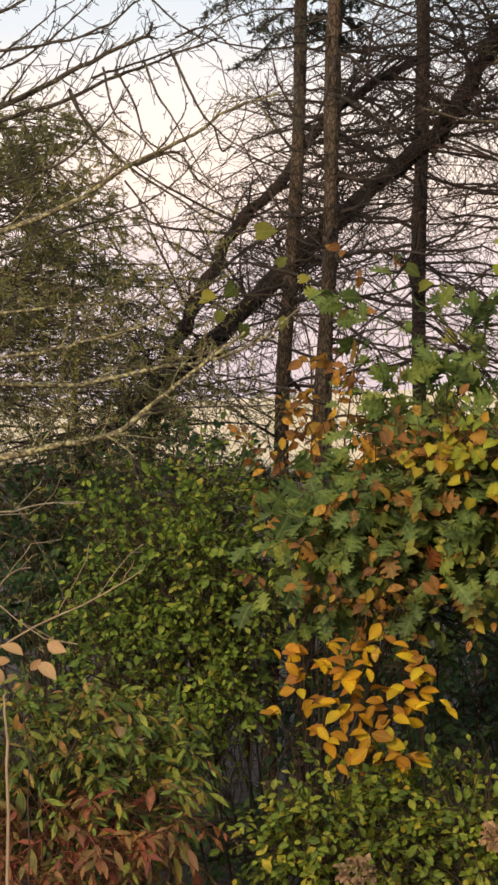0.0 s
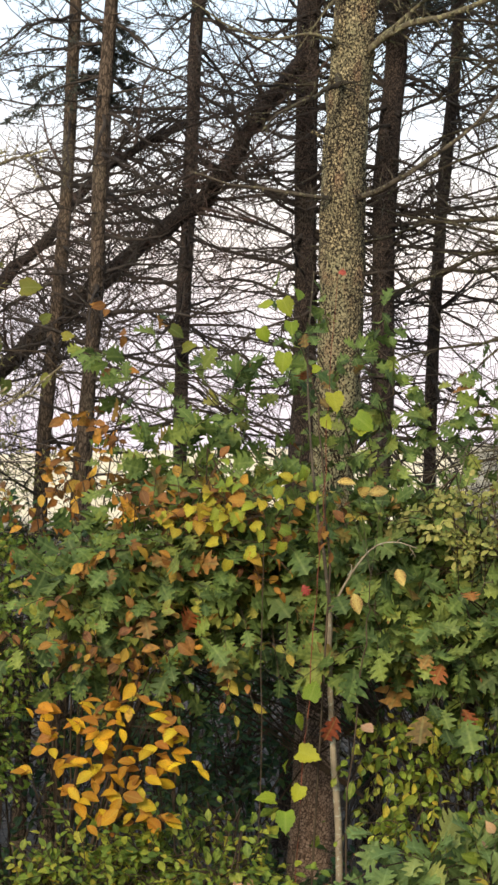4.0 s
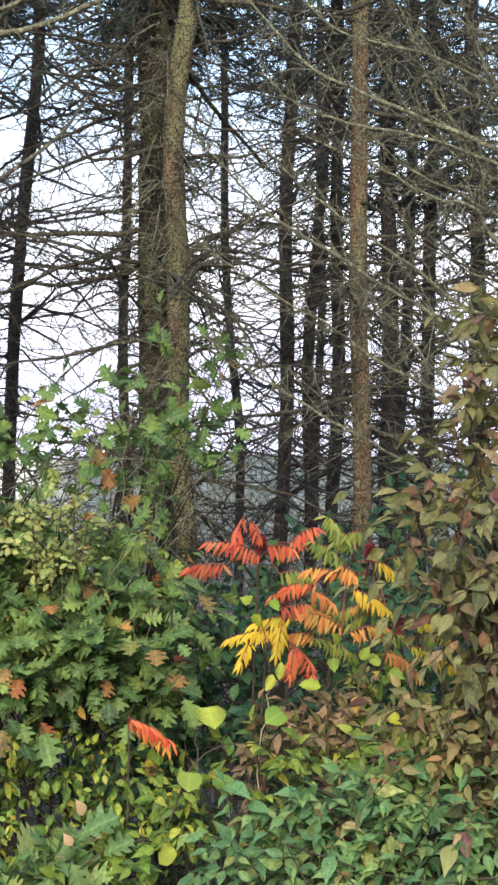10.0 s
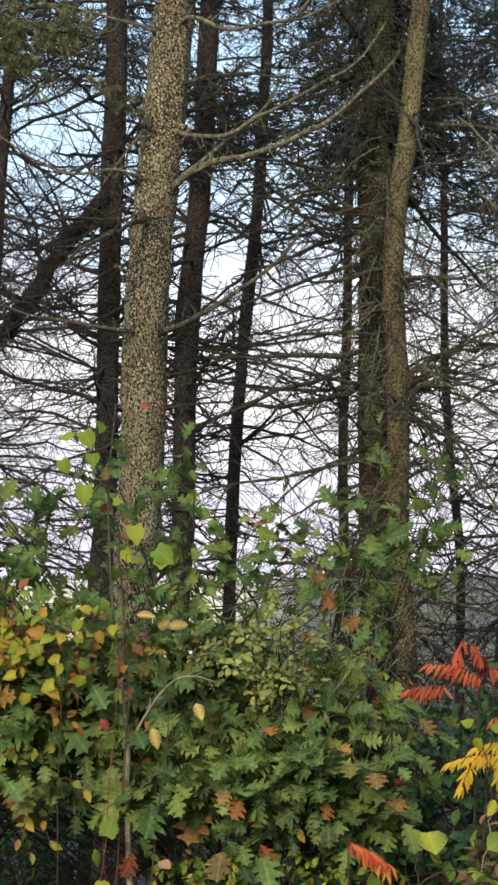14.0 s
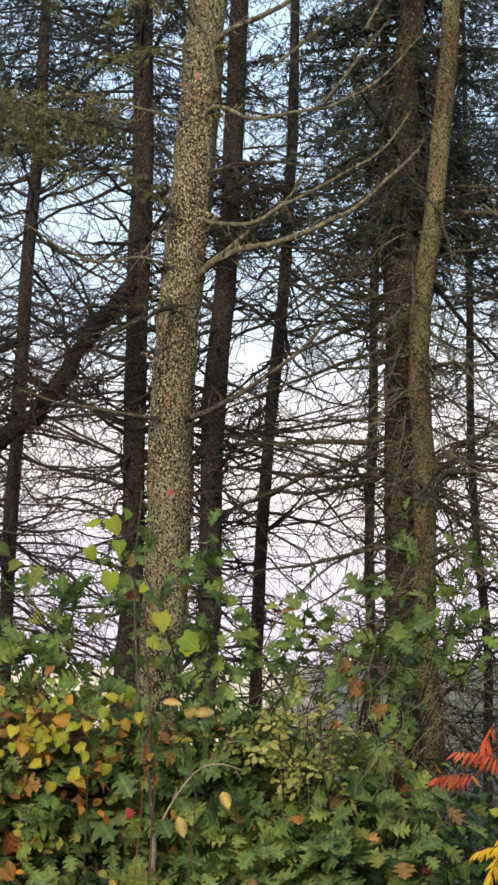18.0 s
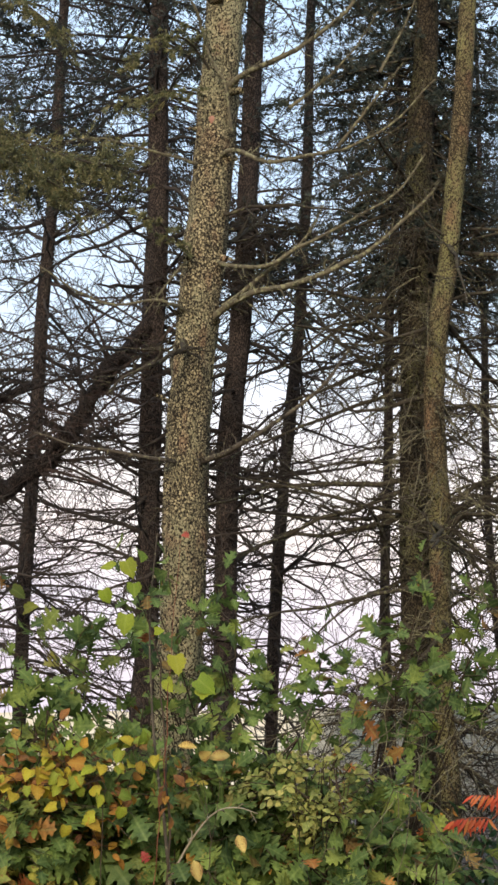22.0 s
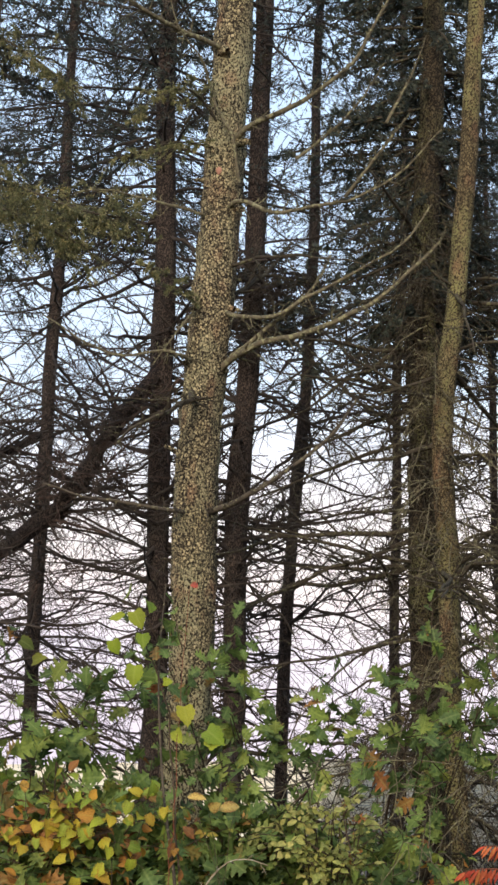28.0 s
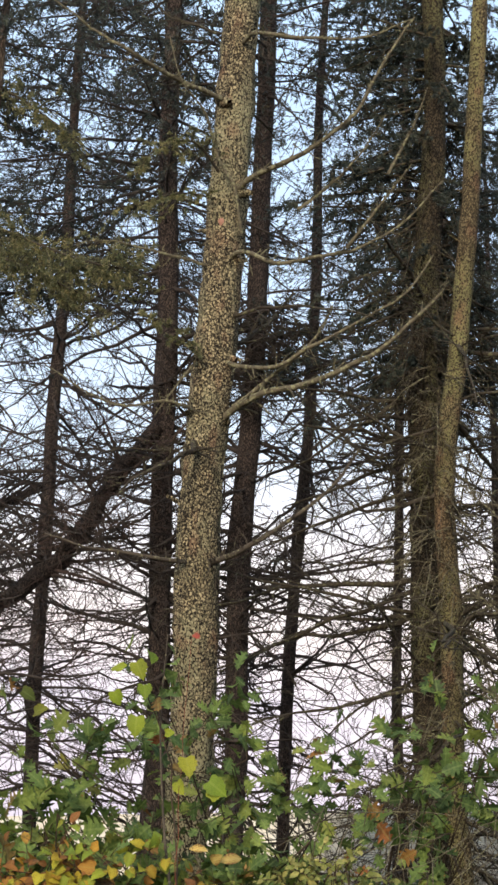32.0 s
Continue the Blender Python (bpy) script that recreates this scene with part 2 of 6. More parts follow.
# needle green lightened and blued to carry haze and reflected sky
NEEDLES, _ = leaf_pair("spruce_needles", [(0.0, (0.026, 0.037, 0.034)), (0.6, (0.045, 0.057, 0.047)), (1.0, (0.075, 0.082, 0.058))], worn=0.0, through_light=0.2, gloss=0.45)
NEEDLES_OLD, _ = leaf_pair("olive_needles", [(0.0, (0.085, 0.10, 0.05)), (0.6, (0.18, 0.18, 0.085)), (1.0, (0.33, 0.29, 0.15))], worn=0.0)
NEEDLES_GOLD, _ = leaf_pair("pale_needles", [(0.0, (0.15, 0.16, 0.055)), (0.5, (0.27, 0.26, 0.10)), (1.0, (0.42, 0.38, 0.16))], worn=0.0, through_light=0.4)
OAK = leaf_pair("oak_leaves", [(0.0, (0.045, 0.075, 0.024)), (0.25, (0.08, 0.13, 0.036)), (0.5, (0.11, 0.17, 0.042)), (0.74, (0.15, 0.215, 0.05)), (0.94, (0.21, 0.245, 0.056)), (0.965, (0.20, 0.13, 0.04)), (0.99, (0.30, 0.15, 0.04)), (1.0, (0.26, 0.06, 0.03))], rot=(0.19, 0.10, 0.03), worn=0.4)
SEEDLING_RED = leaf_pair("dull_red_leaves", [(0.0, (0.24, 0.035, 0.03)), (1.0, (0.33, 0.07, 0.05))], rot=(0.12, 0.03, 0.02), worn=0.2)
OAK_PALE = leaf_pair("pale_oak_leaves", [(0.0, (0.11, 0.17, 0.05)), (0.6, (0.17, 0.25, 0.075)), (1.0, (0.26, 0.28, 0.08))], rot=(0.22, 0.08, 0.025), worn=0.3)
ORANGE = leaf_pair("orange_leaves", [(0.0, (0.13, 0.06, 0.022)), (0.4, (0.26, 0.11, 0.03)), (0.75, (0.40, 0.19, 0.035)), (1.0, (0.50, 0.31, 0.04))], worn=0.5)
PRIVET = leaf_pair("small_green_leaves", [(0.0, (0.06, 0.11, 0.02)), (0.5, (0.12, 0.20, 0.028)), (0.85, (0.20, 0.27, 0.04)), (1.0, (0.30, 0.27, 0.045))], worn=0.2)
# dark leaf green; its darkness also serves as shade between the bushes
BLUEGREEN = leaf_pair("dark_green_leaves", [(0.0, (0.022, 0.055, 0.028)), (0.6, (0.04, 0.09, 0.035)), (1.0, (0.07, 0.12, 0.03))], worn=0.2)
LANCE = leaf_pair("turning_leaves", [(0.0, (0.07, 0.13, 0.028)), (0.5, (0.15, 0.22, 0.04)), (0.85, (0.28, 0.24, 0.045)), (1.0, (0.36, 0.16, 0.06))], worn=0.4)
RUSSET = leaf_pair("russet_leaves", [(0.0, (0.13, 0.12, 0.03)), (0.35, (0.26, 0.15, 0.055)), (0.7, (0.26, 0.10, 0.05)), (1.0, (0.22, 0.055, 0.04))], worn=0.4)
GOLDGREEN = leaf_pair("yellow_green_leaves", [(0.0, (0.07, 0.12, 0.022)), (0.5, (0.15, 0.22, 0.03)), (0.85, (0.28, 0.31, 0.045)), (1.0, (0.40, 0.31, 0.04))], worn=0.3)
PALEGREEN = leaf_pair("pale_green_leaves", [(0.0, (0.16, 0.19, 0.05)), (0.6, (0.28, 0.29, 0.08)), (1.0, (0.38, 0.34, 0.11))], worn=0.3)
VINE = leaf_pair("lime_vine_leaves", [(0.0, (0.17, 0.27, 0.03)), (0.6, (0.29, 0.36, 0.035)), (1.0, (0.40, 0.37, 0.04))], worn=0.4, through_light=0.45)
YELLOW = leaf_pair("yellow_leaves", [(0.0, (0.28, 0.11, 0.025)), (0.3, (0.42, 0.18, 0.02)), (0.6, (0.56, 0.29, 0.02)), (0.85, (0.64, 0.42, 0.025)), (1.0, (0.66, 0.50, 0.035))], rot=(0.26, 0.10, 0.02), worn=0.7, through_light=0.35)
LUSH = leaf_pair("fresh_green_leaves", [(0.0, (0.07, 0.135, 0.05)), (0.5, (0.115, 0.20, 0.07)), (0.8, (0.18, 0.26, 0.08)), (0.94, (0.24, 0.24, 0.07)), (1.0, (0.26, 0.17, 0.08))], worn=0.15)
OLIVE = leaf_pair("bronze_leaves", [(0.0, (0.10, 0.10, 0.035)), (0.4, (0.16, 0.15, 0.05)), (0.68, (0.21, 0.18, 0.06)), (0.84, (0.20, 0.13, 0.065)), (0.94, (0.13, 0.055, 0.055)), (1.0, (0.26, 0.15, 0.065))], worn=0.2)
FADED = leaf_pair("faded_leaves", [(0.0, (0.17, 0.14, 0.05)), (0.5, (0.25, 0.15, 0.07)), (0.8, (0.30, 0.18, 0.09)), (1.0, (0.16, 0.17, 0.04))], worn=0.3)
MIXED = leaf_pair("mixed_leaves", [(0.0, (0.08, 0.12, 0.03)), (0.35, (0.17, 0.21, 0.04)), (0.55, (0.32, 0.30, 0.05)), (0.72, (0.40, 0.22, 0.04)), (0.88, (0.30, 0.12, 0.04)), (1.0, (0.20, 0.09, 0.045))], worn=0.4)
SPOTTED = leaf_mat("spotted_yellow_leaf", [(0.0, (0.50, 0.36, 0.10)), (1.0, (0.58, 0.42, 0.12))], single=True, rot=(0.14, 0.06, 0.02), worn=1.0)
LIMEGOLD = leaf_pair("lime_gold_leaves", [(0.0, (0.16, 0.24, 0.035)), (0.4, (0.32, 0.38, 0.04)), (0.75, (0.50, 0.40, 0.04)), (1.0, (0.44, 0.22, 0.04))], worn=0.75, through_light=0.4)
SPECKLED = leaf_pair("speckled_yellow_leaves", [(0.0, (0.30, 0.33, 0.04)), (0.5, (0.42, 0.40, 0.045)), (1.0, (0.50, 0.38, 0.05))], rot=(0.10, 0.10, 0.02), worn=0.9)
GRAPE = leaf_pair("olive_grape_leaves", [(0.0, (0.10, 0.13, 0.025)), (0.5, (0.17, 0.19, 0.032)), (1.0, (0.28, 0.25, 0.04))], worn=0.5, through_light=0.4)
TANLEAF = leaf_pair("dry_tan_leaves", [(0.0, (0.34, 0.20, 0.10)), (0.6, (0.46, 0.30, 0.16)), (1.0, (0.40, 0.22, 0.14))], worn=0.25)
SUMAC_RED = leaf_pair("sumac_red", [(0.0, (0.52, 0.07, 0.04)), (0.6, (0.60, 0.12, 0.05)), (1.0, (0.60, 0.20, 0.06))], worn=0.1, through_light=0.4)
SUMAC_ORANGE = leaf_pair("sumac_orange", [(0.0, (0.52, 0.16, 0.05)), (0.5, (0.58, 0.25, 0.06)), (1.0, (0.52, 0.33, 0.06))], worn=0.1, through_light=0.4)
SUMAC_YELLOW = leaf_pair("sumac_yellow", [(0.0, (0.55, 0.32, 0.03)), (0.6, (0.66, 0.46, 0.04)), (1.0, (0.5, 0.42, 0.04))], worn=0.1, through_light=0.4)
SUMAC_GREEN = leaf_pair("sumac_green", [(0.0, (0.12, 0.17, 0.035)), (0.6, (0.22, 0.25, 0.05)), (1.0, (0.32, 0.27, 0.05))], worn=0.1, through_light=0.4)


def ground_mat():
    m, nt, ns, ls, bsdf = node_mat("wood_floor_and_field")
    n1 = noise_tex(ns, ls, 14, 6)
    # litter tones darkened to carry the shadow on the wood floor
    litter = ramp(ns, [(0.3, (0.015, 0.012, 0.008)), (0.5, (0.035, 0.024, 0.014)), (0.7, (0.075, 0.048, 0.026))])
    ls.new(n1.outputs[0], litter.inputs[0])
    n2 = noise_tex(ns, ls, 0.6, 6, (1, 0.25, 1))
    straw = ramp(ns, [(0.3, (0.62, 0.47, 0.26)), (0.55, (0.74, 0.58, 0.35)), (0.75, (0.82, 0.67, 0.44))])
    ls.new(n2.outputs[0], straw.inputs[0])
    tc = ns.new("ShaderNodeTexCoord")
    sep = ns.new("ShaderNodeSeparateXYZ")
    ls.new(tc.outputs["Object"], sep.inputs[0])
    far = ns.new("ShaderNodeMapRange")
    far.inputs[1].default_value, far.inputs[2].default_value = 62, 72
    ls.new(sep.outputs[1], far.inputs[0])
    slant = ns.new("ShaderNodeMath")
    slant.operation = "MULTIPLY_ADD"
    slant.inputs[1].default_value = -0.05
    ls.new(sep.outputs[1], slant.inputs[0])
    ls.new(sep.outputs[0], slant.inputs[2])
    fallow = ns.new("ShaderNodeMapRange")
    fallow.inputs[1].default_value, fallow.inputs[2].default_value = -3.0, 1.0
    ls.new(slant.outputs[0], fallow.inputs[0])
    n3 = noise_tex(ns, ls, 1.1, 9)
    rough_grass = ramp(ns, [(0.36, (0.035, 0.036, 0.022)), (0.5, (0.095, 0.09, 0.052)), (0.64, (0.19, 0.165, 0.10))])
    ls.new(n3.outputs[0], rough_grass.inputs[0])
    field = mix_rgb(ns, ls, fallow.outputs[0], straw.outputs[0], rough_grass.outputs[0])
    ls.new(mix_rgb(ns, ls, far.outputs[0], litter.outputs[0], field), bsdf.inputs["Base Color"])
    bsdf.inputs["Roughness"].default_value = 0.95
    bump = ns.new("ShaderNodeBump")
    bump.inputs["Strength"].default_value, bump.inputs["Distance"].default_value = 0.6, 0.03
    ls.new(n1.outputs[0], bump.inputs["Height"])
    ls.new(bump.outputs[0], bsdf.inputs["Normal"])
    return m


# ---- mesh tools ----
class Geo:
    """Gathers vertices and faces, then makes them into one mesh."""

    def __init__(self):
        self.v, self.q, self.t, self.uv, self.n = [], [], [], [], 0

    def add(self, v, q=None, t=None, uv=None):
        v = np.asarray(v, float).reshape(-1, 3)
        if q is not None and len(q):
            self.q.append(np.asarray(q, int).reshape(-1, 4) + self.n)
        if t is not None and len(t):
            self.t.append(np.asarray(t, int).reshape(-1, 3) + self.n)
        self.v.append(v)
        self.uv.append(np.full((len(v), 2), 0.5) if uv is None else np.asarray(uv, float).reshape(-1, 2))
        self.n += len(v)
        return self

    def mesh(self, name, origin=(0, 0, 0)):
        v = np.concatenate(self.v) - np.asarray(origin, float)
        uv = np.concatenate(self.uv)
        q = np.concatenate(self.q) if self.q else np.zeros((0, 4), int)
        t = np.concatenate(self.t) if self.t else np.zeros((0, 3), int)
        idx = np.concatenate([q.ravel(), t.ravel()])
        start = np.concatenate([np.arange(len(q)) * 4, len(q) * 4 + np.arange(len(t)) * 3])
        me = bpy.data.meshes.new(name)
        me.vertices.add(len(v))
        me.vertices.foreach_set("co", v.ravel())
        me.loops.add(len(idx))
        me.loops.foreach_set("vertex_index", idx)
        me.polygons.add(len(start))
        me.polygons.foreach_set("loop_start", start)
        layer = me.uv_layers.new(name="uv")
        layer.data.foreach_set("uv", uv[idx].ravel())
        me.polygons.foreach_set("use_smooth", np.ones(len(start), bool))
        me.update(calc_edges=True)
        return me


def unit(a):
    return a / np.maximum(np.linalg.norm(a, axis=-1, keepdims=True), 1e-9)


def tubes(paths, radii, sides=4):
    """Tubes along paths (N, K, 3) with radii (N, K)."""
    paths, radii = np.asarray(paths, float), np.asarray(radii, float)
    n, k = radii.shape
    tan = unit(np.gradient(paths, axis=1))
    mean = unit(tan.mean(1))
    ref = np.where(np.abs(mean[:, 2:3]) > 0.8, np.array([[1.0, 0.1, 0]]), np.array([[0.1, 0.05, 1.0]]))[:, None]
    a = unit(np.cross(tan, ref))
    b = np.cross(tan, a)
    ang = np.arange(sides) * 2 * np.pi / sides
    ring = np.cos(ang)[:, None] * a[:, :, None] + np.sin(ang)[:, None] * b[:, :, None]
    v = paths[:, :, None] + radii[:, :, None, None] * ring
    i, j, s = np.meshgrid(np.arange(n), np.arange(k - 1), np.arange(sides), indexing="ij")
    o = (i * k + j) * sides
    s2 = (s + 1) % sides
    q = np.stack([o + s, o + s2, o + sides + s2, o + sides + s], -1)
    return v.reshape(-1, 3), q.reshape(-1, 4)


def bows(rng, p0, way, length, bend, wiggle, k):
    """Curved paths from p0 (N, 3): way, then bent by the vector bend (N, 3), with an uneven line."""
    n = len(p0)
    t = np.linspace(0, 1, k)[None, :, None]
    p = p0[:, None] + length[:, None, None] * (way[:, None] * t + bend[:, None] * t ** 2)
    w = np.cumsum(rng.normal(0, 1, (n, k, 3)), 1) * (wiggle * length / k)[:, None, None]
    return p + w - w[:, :1]


def spline(points, k):
    """A smooth line of k places through a few."""
    p = np.array([tuple(q) for q in points], float)
    p = np.concatenate([2 * p[:1] - p[1:2], p, 2 * p[-1:] - p[-2:-1]])
    out = []
    for u in np.linspace(0, len(p) - 3 - 1e-6, k):
        i = int(u)
        f = u - i
        a, b, c, d = p[i:i + 4]
        out.append(0.5 * (2 * b + (c - a) * f + (2 * a - 5 * b + 4 * c - d) * f ** 2 + (3 * b - a - 3 * c + d) * f ** 3))
    return np.array(out)


def thing(name, at, label, category, group="", kind=""):
    ob = new(name)
    ob.location = at
    ob.empty_display_size = 0.2
    return tagged(ob, label, category, group, kind)


def part(name, geo, material, parent, label="", kind=""):
    """A mesh of its own under a thing. Places in geo are in the world; the parent only stands somewhere else."""
    at = parent.location
    if parent.parent:
        at = at + parent.parent.location
    me = geo.mesh(name, at)
    me.materials.append(material)
    ob = new(name, me)
    ob.parent = parent
    return tagged(ob, label, kind=kind)


# ---- leaves ----
def strip_leaf(widths, fold=0.18, curl=0.12, forward=None):
    """A leaf of length 1 along +y: half-widths from stalk to tip, folded along the midrib and curled down."""
    k = len(widths)
    y = np.linspace(0, 1, k)
    w = np.array(widths)
    fw = np.zeros(k) if forward is None else np.array(forward)
    z = -curl * y ** 2
    mid = np.stack([0 * y, y, z], -1)
    left = np.stack([-w, y + fw, z + fold * w], -1)
    right = np.stack([w, y + fw, z + fold * w], -1)
    v = np.stack([left, mid, right], 1).reshape(-1, 3)
    uv = np.stack([np.tile([1.0, 0.0, 1.0], k) * np.repeat(w / max(w), 3), np.repeat(y, 3)], -1)
    q = []
    for i in range(k - 1):
        o = i * 3
        q += [(o, o + 1, o + 4, o + 3), (o + 1, o + 2, o + 5, o + 4)]
    return v, np.array(q), uv


OVATE = strip_leaf([0.01, 0.2, 0.3, 0.24, 0.01], 0.35, 0.2)
SMALL = strip_leaf([0.03, 0.27, 0.25, 0.01], 0.3, 0.15)
ELLIPSE = strip_leaf([0.01, 0.16, 0.26, 0.30, 0.27, 0.17, 0.01], 0.35, 0.3)
LANCET = strip_leaf([0.01, 0.13, 0.17, 0.11, 0.005], 0.25, 0.25)
BROAD = strip_leaf([0.02, 0.17, 0.28, 0.34, 0.35, 0.30, 0.21, 0.09, 0.005], 0.4, 0.3)
HEART = strip_leaf([0.05, 0.30, 0.43, 0.40, 0.50, 0.43, 0.47, 0.34, 0.36, 0.20, 0.19, 0.06, 0.01], 0.25, 0.34, [-0.02, -0.17, -0.12, -0.06, 0.0, -0.02, 0.02, -0.01, 0.02, 0, 0.02, 0, 0])
LOBED = strip_leaf([0.008, 0.012, 0.08, 0.26, 0.13, 0.15, 0.34, 0.41, 0.19, 0.19, 0.38, 0.46, 0.20, 0.16, 0.30, 0.08, 0.004], 0.2, 0.3,
                   [0, 0, 0, 0.07, 0, -0.02, 0.04, 0.12, 0, -0.02, 0.05, 0.14, 0, -0.01, 0.08, 0, 0])
LONG = strip_leaf([0.01, 0.13, 0.215, 0.24, 0.21, 0.14, 0.06, 0.004], 0.3, 0.35)
POINTED = strip_leaf([0.01, 0.19, 0.32, 0.30, 0.37, 0.27, 0.25, 0.10, 0.004], 0.3, 0.35, [0, 0, 0.02, -0.01, 0.05, -0.01, 0.03, 0, 0])
ROUND = strip_leaf([0.03, 0.36, 0.47, 0.50, 0.49, 0.42, 0.27, 0.02], 0.16, 0.2, [-0.02, -0.12, -0.05, 0, 0, 0, -0.02, 0])
FROND_LEAF = strip_leaf([0.02, 0.085, 0.105, 0.075, 0.005], 0.3, 0.35)


def turns(way, n):
    """Rotations (N, 3, 3) whose columns are across, along the leaf, and its face."""
    y = unit(way)
    z = unit(n - (n * y).sum(-1, keepdims=True) * y)
    return np.stack([np.cross(y, z), y, z], -1)


def add_leaves(geo, leaf, pos, rot, size):
    v, q, uv = leaf
    n = len(pos)
    vv = np.einsum("nij,kj->nki", rot, v) * np.asarray(size)[:, None, None] + pos[:, None]
    geo.add(vv, (q[None] + (np.arange(n) * len(v))[:, None, None]), None, np.tile(uv, (n, 1)))


LEAF_MESHES = {}


def leaf_mesh(leaf, material):
    key = (id(leaf), material.name)
    if key not in LEAF_MESHES:
        me = Geo().add(leaf[0], leaf[1], None, leaf[2]).mesh("leaf")
        me.materials.append(material)
        LEAF_MESHES[key] = me
    return LEAF_MESHES[key]


def leaf_objects(parent, leaf, material, pos, rot, size, name="leaf"):
    me = leaf_mesh(leaf, material)
    base = np.array(parent.location)
    if parent.parent:
        base = base + np.array(parent.parent.location)
    for p, r, s in zip(pos, rot, size):
        ob = new(name, me)
        ob.parent = parent
        m = Matrix([list(row) for row in r]).to_4x4()
        ob.matrix_basis = Matrix.Translation(p - base) @ m @ Matrix.Scale(float(s), 4)


def ground_z(x, y):
    d = np.hypot(x, y)
    s = np.clip((d - 3.0) / 5.5, 0, 1)
    z = 1.4 * (1 - s * s * (3 - 2 * s))
    b = np.degrees(np.arctan2(x, np.maximum(y, 1e-3)))
    e = np.clip(-0.2 + 0.055 * (b + 9.5), -0.6, 0.8)
    f = np.clip((y - 30) / 130, 0, 1)
    ridge = EYE + np.minimum(y, 160) * np.tan(np.radians(e))
    z = z + f * f * (3 - 2 * f) * (ridge - z)
    return z - np.maximum(y - 160, 0) * 0.02 + 0.05 * np.sin(x * 1.7 + 0.6 * y) * np.clip(d / 6, 0, 1)


def shrub(name, label, category, seed, blobs, sprays, per, leaf, mats, size, singles=120, twig=(0.14, 0.34),
          stem=STEM, droop=0.2, face=0.55, shell=0.45, group="", spread=0.7, feet=3, mess=0.55, tilt=0.6, root=None):
    """A bush: stems from the ground, twigs in a few uneven masses (b, e, d, width, depth, height), and leaves on the twigs."""
    rng = np.random.default_rng(seed)
    c = np.array([tuple(spot(*b[:3])) for b in blobs])
    ext = np.array([b[3:] for b in blobs]) / 2
    vol = ext.prod(1) ** 0.8
    which = rng.choice(len(blobs), sprays, p=vol / vol.sum())
    out = unit(rng.normal(size=(sprays, 3)))
    rad = rng.uniform(shell, 1.0, sprays) ** 0.7 * rng.uniform(0.75, 1.12, sprays)
    p0 = c[which] + out * ext[which] * rad[:, None]
    p0[:, 2] = np.maximum(p0[:, 2], ground_z(p0[:, 0], p0[:, 1]) + 0.05)
    cam_way = unit(np.array([0, 0, EYE]) - p0)
    way = unit(out * 0.7 + np.array([0, 0, 0.35]) + cam_way * 0.25 + rng.normal(0, 0.45, (sprays, 3)))
    ln = rng.uniform(*twig, sprays)
    k = 5
    path = bows(rng, p0, way, ln, np.tile([0, 0, -droop], (sprays, 1)), 0.12, k)
    tan = unit(np.gradient(path, axis=1))
    u = (np.arange(per) + 0.6) / per * (k - 1)
    i0 = np.minimum(u.astype(int), k - 2)
    f = (u - i0)[None, :, None]
    lp = path[:, i0] * (1 - f) + path[:, i0 + 1] * f
    lt = tan[:, i0]
    side = unit(np.cross(lt, np.array([0, 0, 1.0]) + rng.normal(0, 0.3, lt.shape)))
    sign = np.where(np.arange(per) % 2, 1.0, -1.0)[None, :, None]
    ldir = unit(lt * 0.55 + side * sign * spread + np.array([0, 0, -droop]) + rng.normal(0, mess, lt.shape))
    ldir[:, -1] = unit(lt[:, -1] + np.array([0, 0, -droop]))
    nrm = np.array([0, 0, 0.9]) + face * cam_way[:, None] + rng.normal(0, tilt, lt.shape)
    pos, rot = lp.reshape(-1, 3), turns(ldir.reshape(-1, 3), nrm.reshape(-1, 3))
    sz = size * np.exp(rng.normal(0, 0.22, len(pos)))
    keep = rng.random(len(pos)) > 0.08
    pos, rot, sz = pos[keep], rot[keep], sz[keep]
    foot = c[:, :2].mean(0)
    base = Vector((foot[0], foot[1], float(ground_z(foot[0], foot[1]))))
    ob = thing(name, base, label, category, group)
    g = Geo()
    g.add(*tubes(path, np.linspace(0.0035, 0.0015, k)[None].repeat(sprays, 0), 3))
    # stems: each mass has a few, rising from the ground, and forks to a share of its twigs
    for j in range(len(blobs)):
        nf = feet
        fx = c[j, :2] + rng.normal(0, 0.22, (nf, 2))
        if root:
            fx = np.array(tuple(spot(root[0], 0, root[1])))[:2] + rng.normal(0, 0.04, (nf, 2))
        lo = np.stack([fx[:, 0], fx[:, 1], ground_z(fx[:, 0], fx[:, 1]) - 0.03], -1)
        hi = c[j] + rng.normal(0, 0.5, (nf, 3)) * ext[j]
        hi[:, 2] += ext[j, 2] * 0.4
        tt = np.linspace(0, 1, 8)[None, :, None]
        mid = np.concatenate([lo[:, :2] * 0.6 + hi[:, :2] * 0.4, (lo[:, 2:] * 0.35 + hi[:, 2:] * 0.65)], 1)
        st = lo[:, None] * (1 - tt) ** 2 + 2 * mid[:, None] * tt * (1 - tt) + hi[:, None] * tt ** 2
        st[:, 1:] += np.cumsum(rng.normal(0, 0.012, (nf, 7, 3)), 1)
        g.add(*tubes(st, np.linspace(0.008, 0.003, 8)[None].repeat(nf, 0), 4))
        mine = np.where(which == j)[0][::3]
        if len(mine):
            fr = st[rng.integers(0, nf, len(mine)), rng.integers(3, 8, len(mine))]
            to = p0[mine]
            ml = np.linalg.norm(to - fr, axis=1)
            br = bows(rng, fr, (to - fr) / np.maximum(ml, 1e-6)[:, None], ml, np.zeros_like(fr), 0.05, 4)
            g.add(*tubes(br, np.linspace(0.005, 0.003, 4)[None].repeat(len(mine), 0), 3))
    part("stem", g, stem, ob)
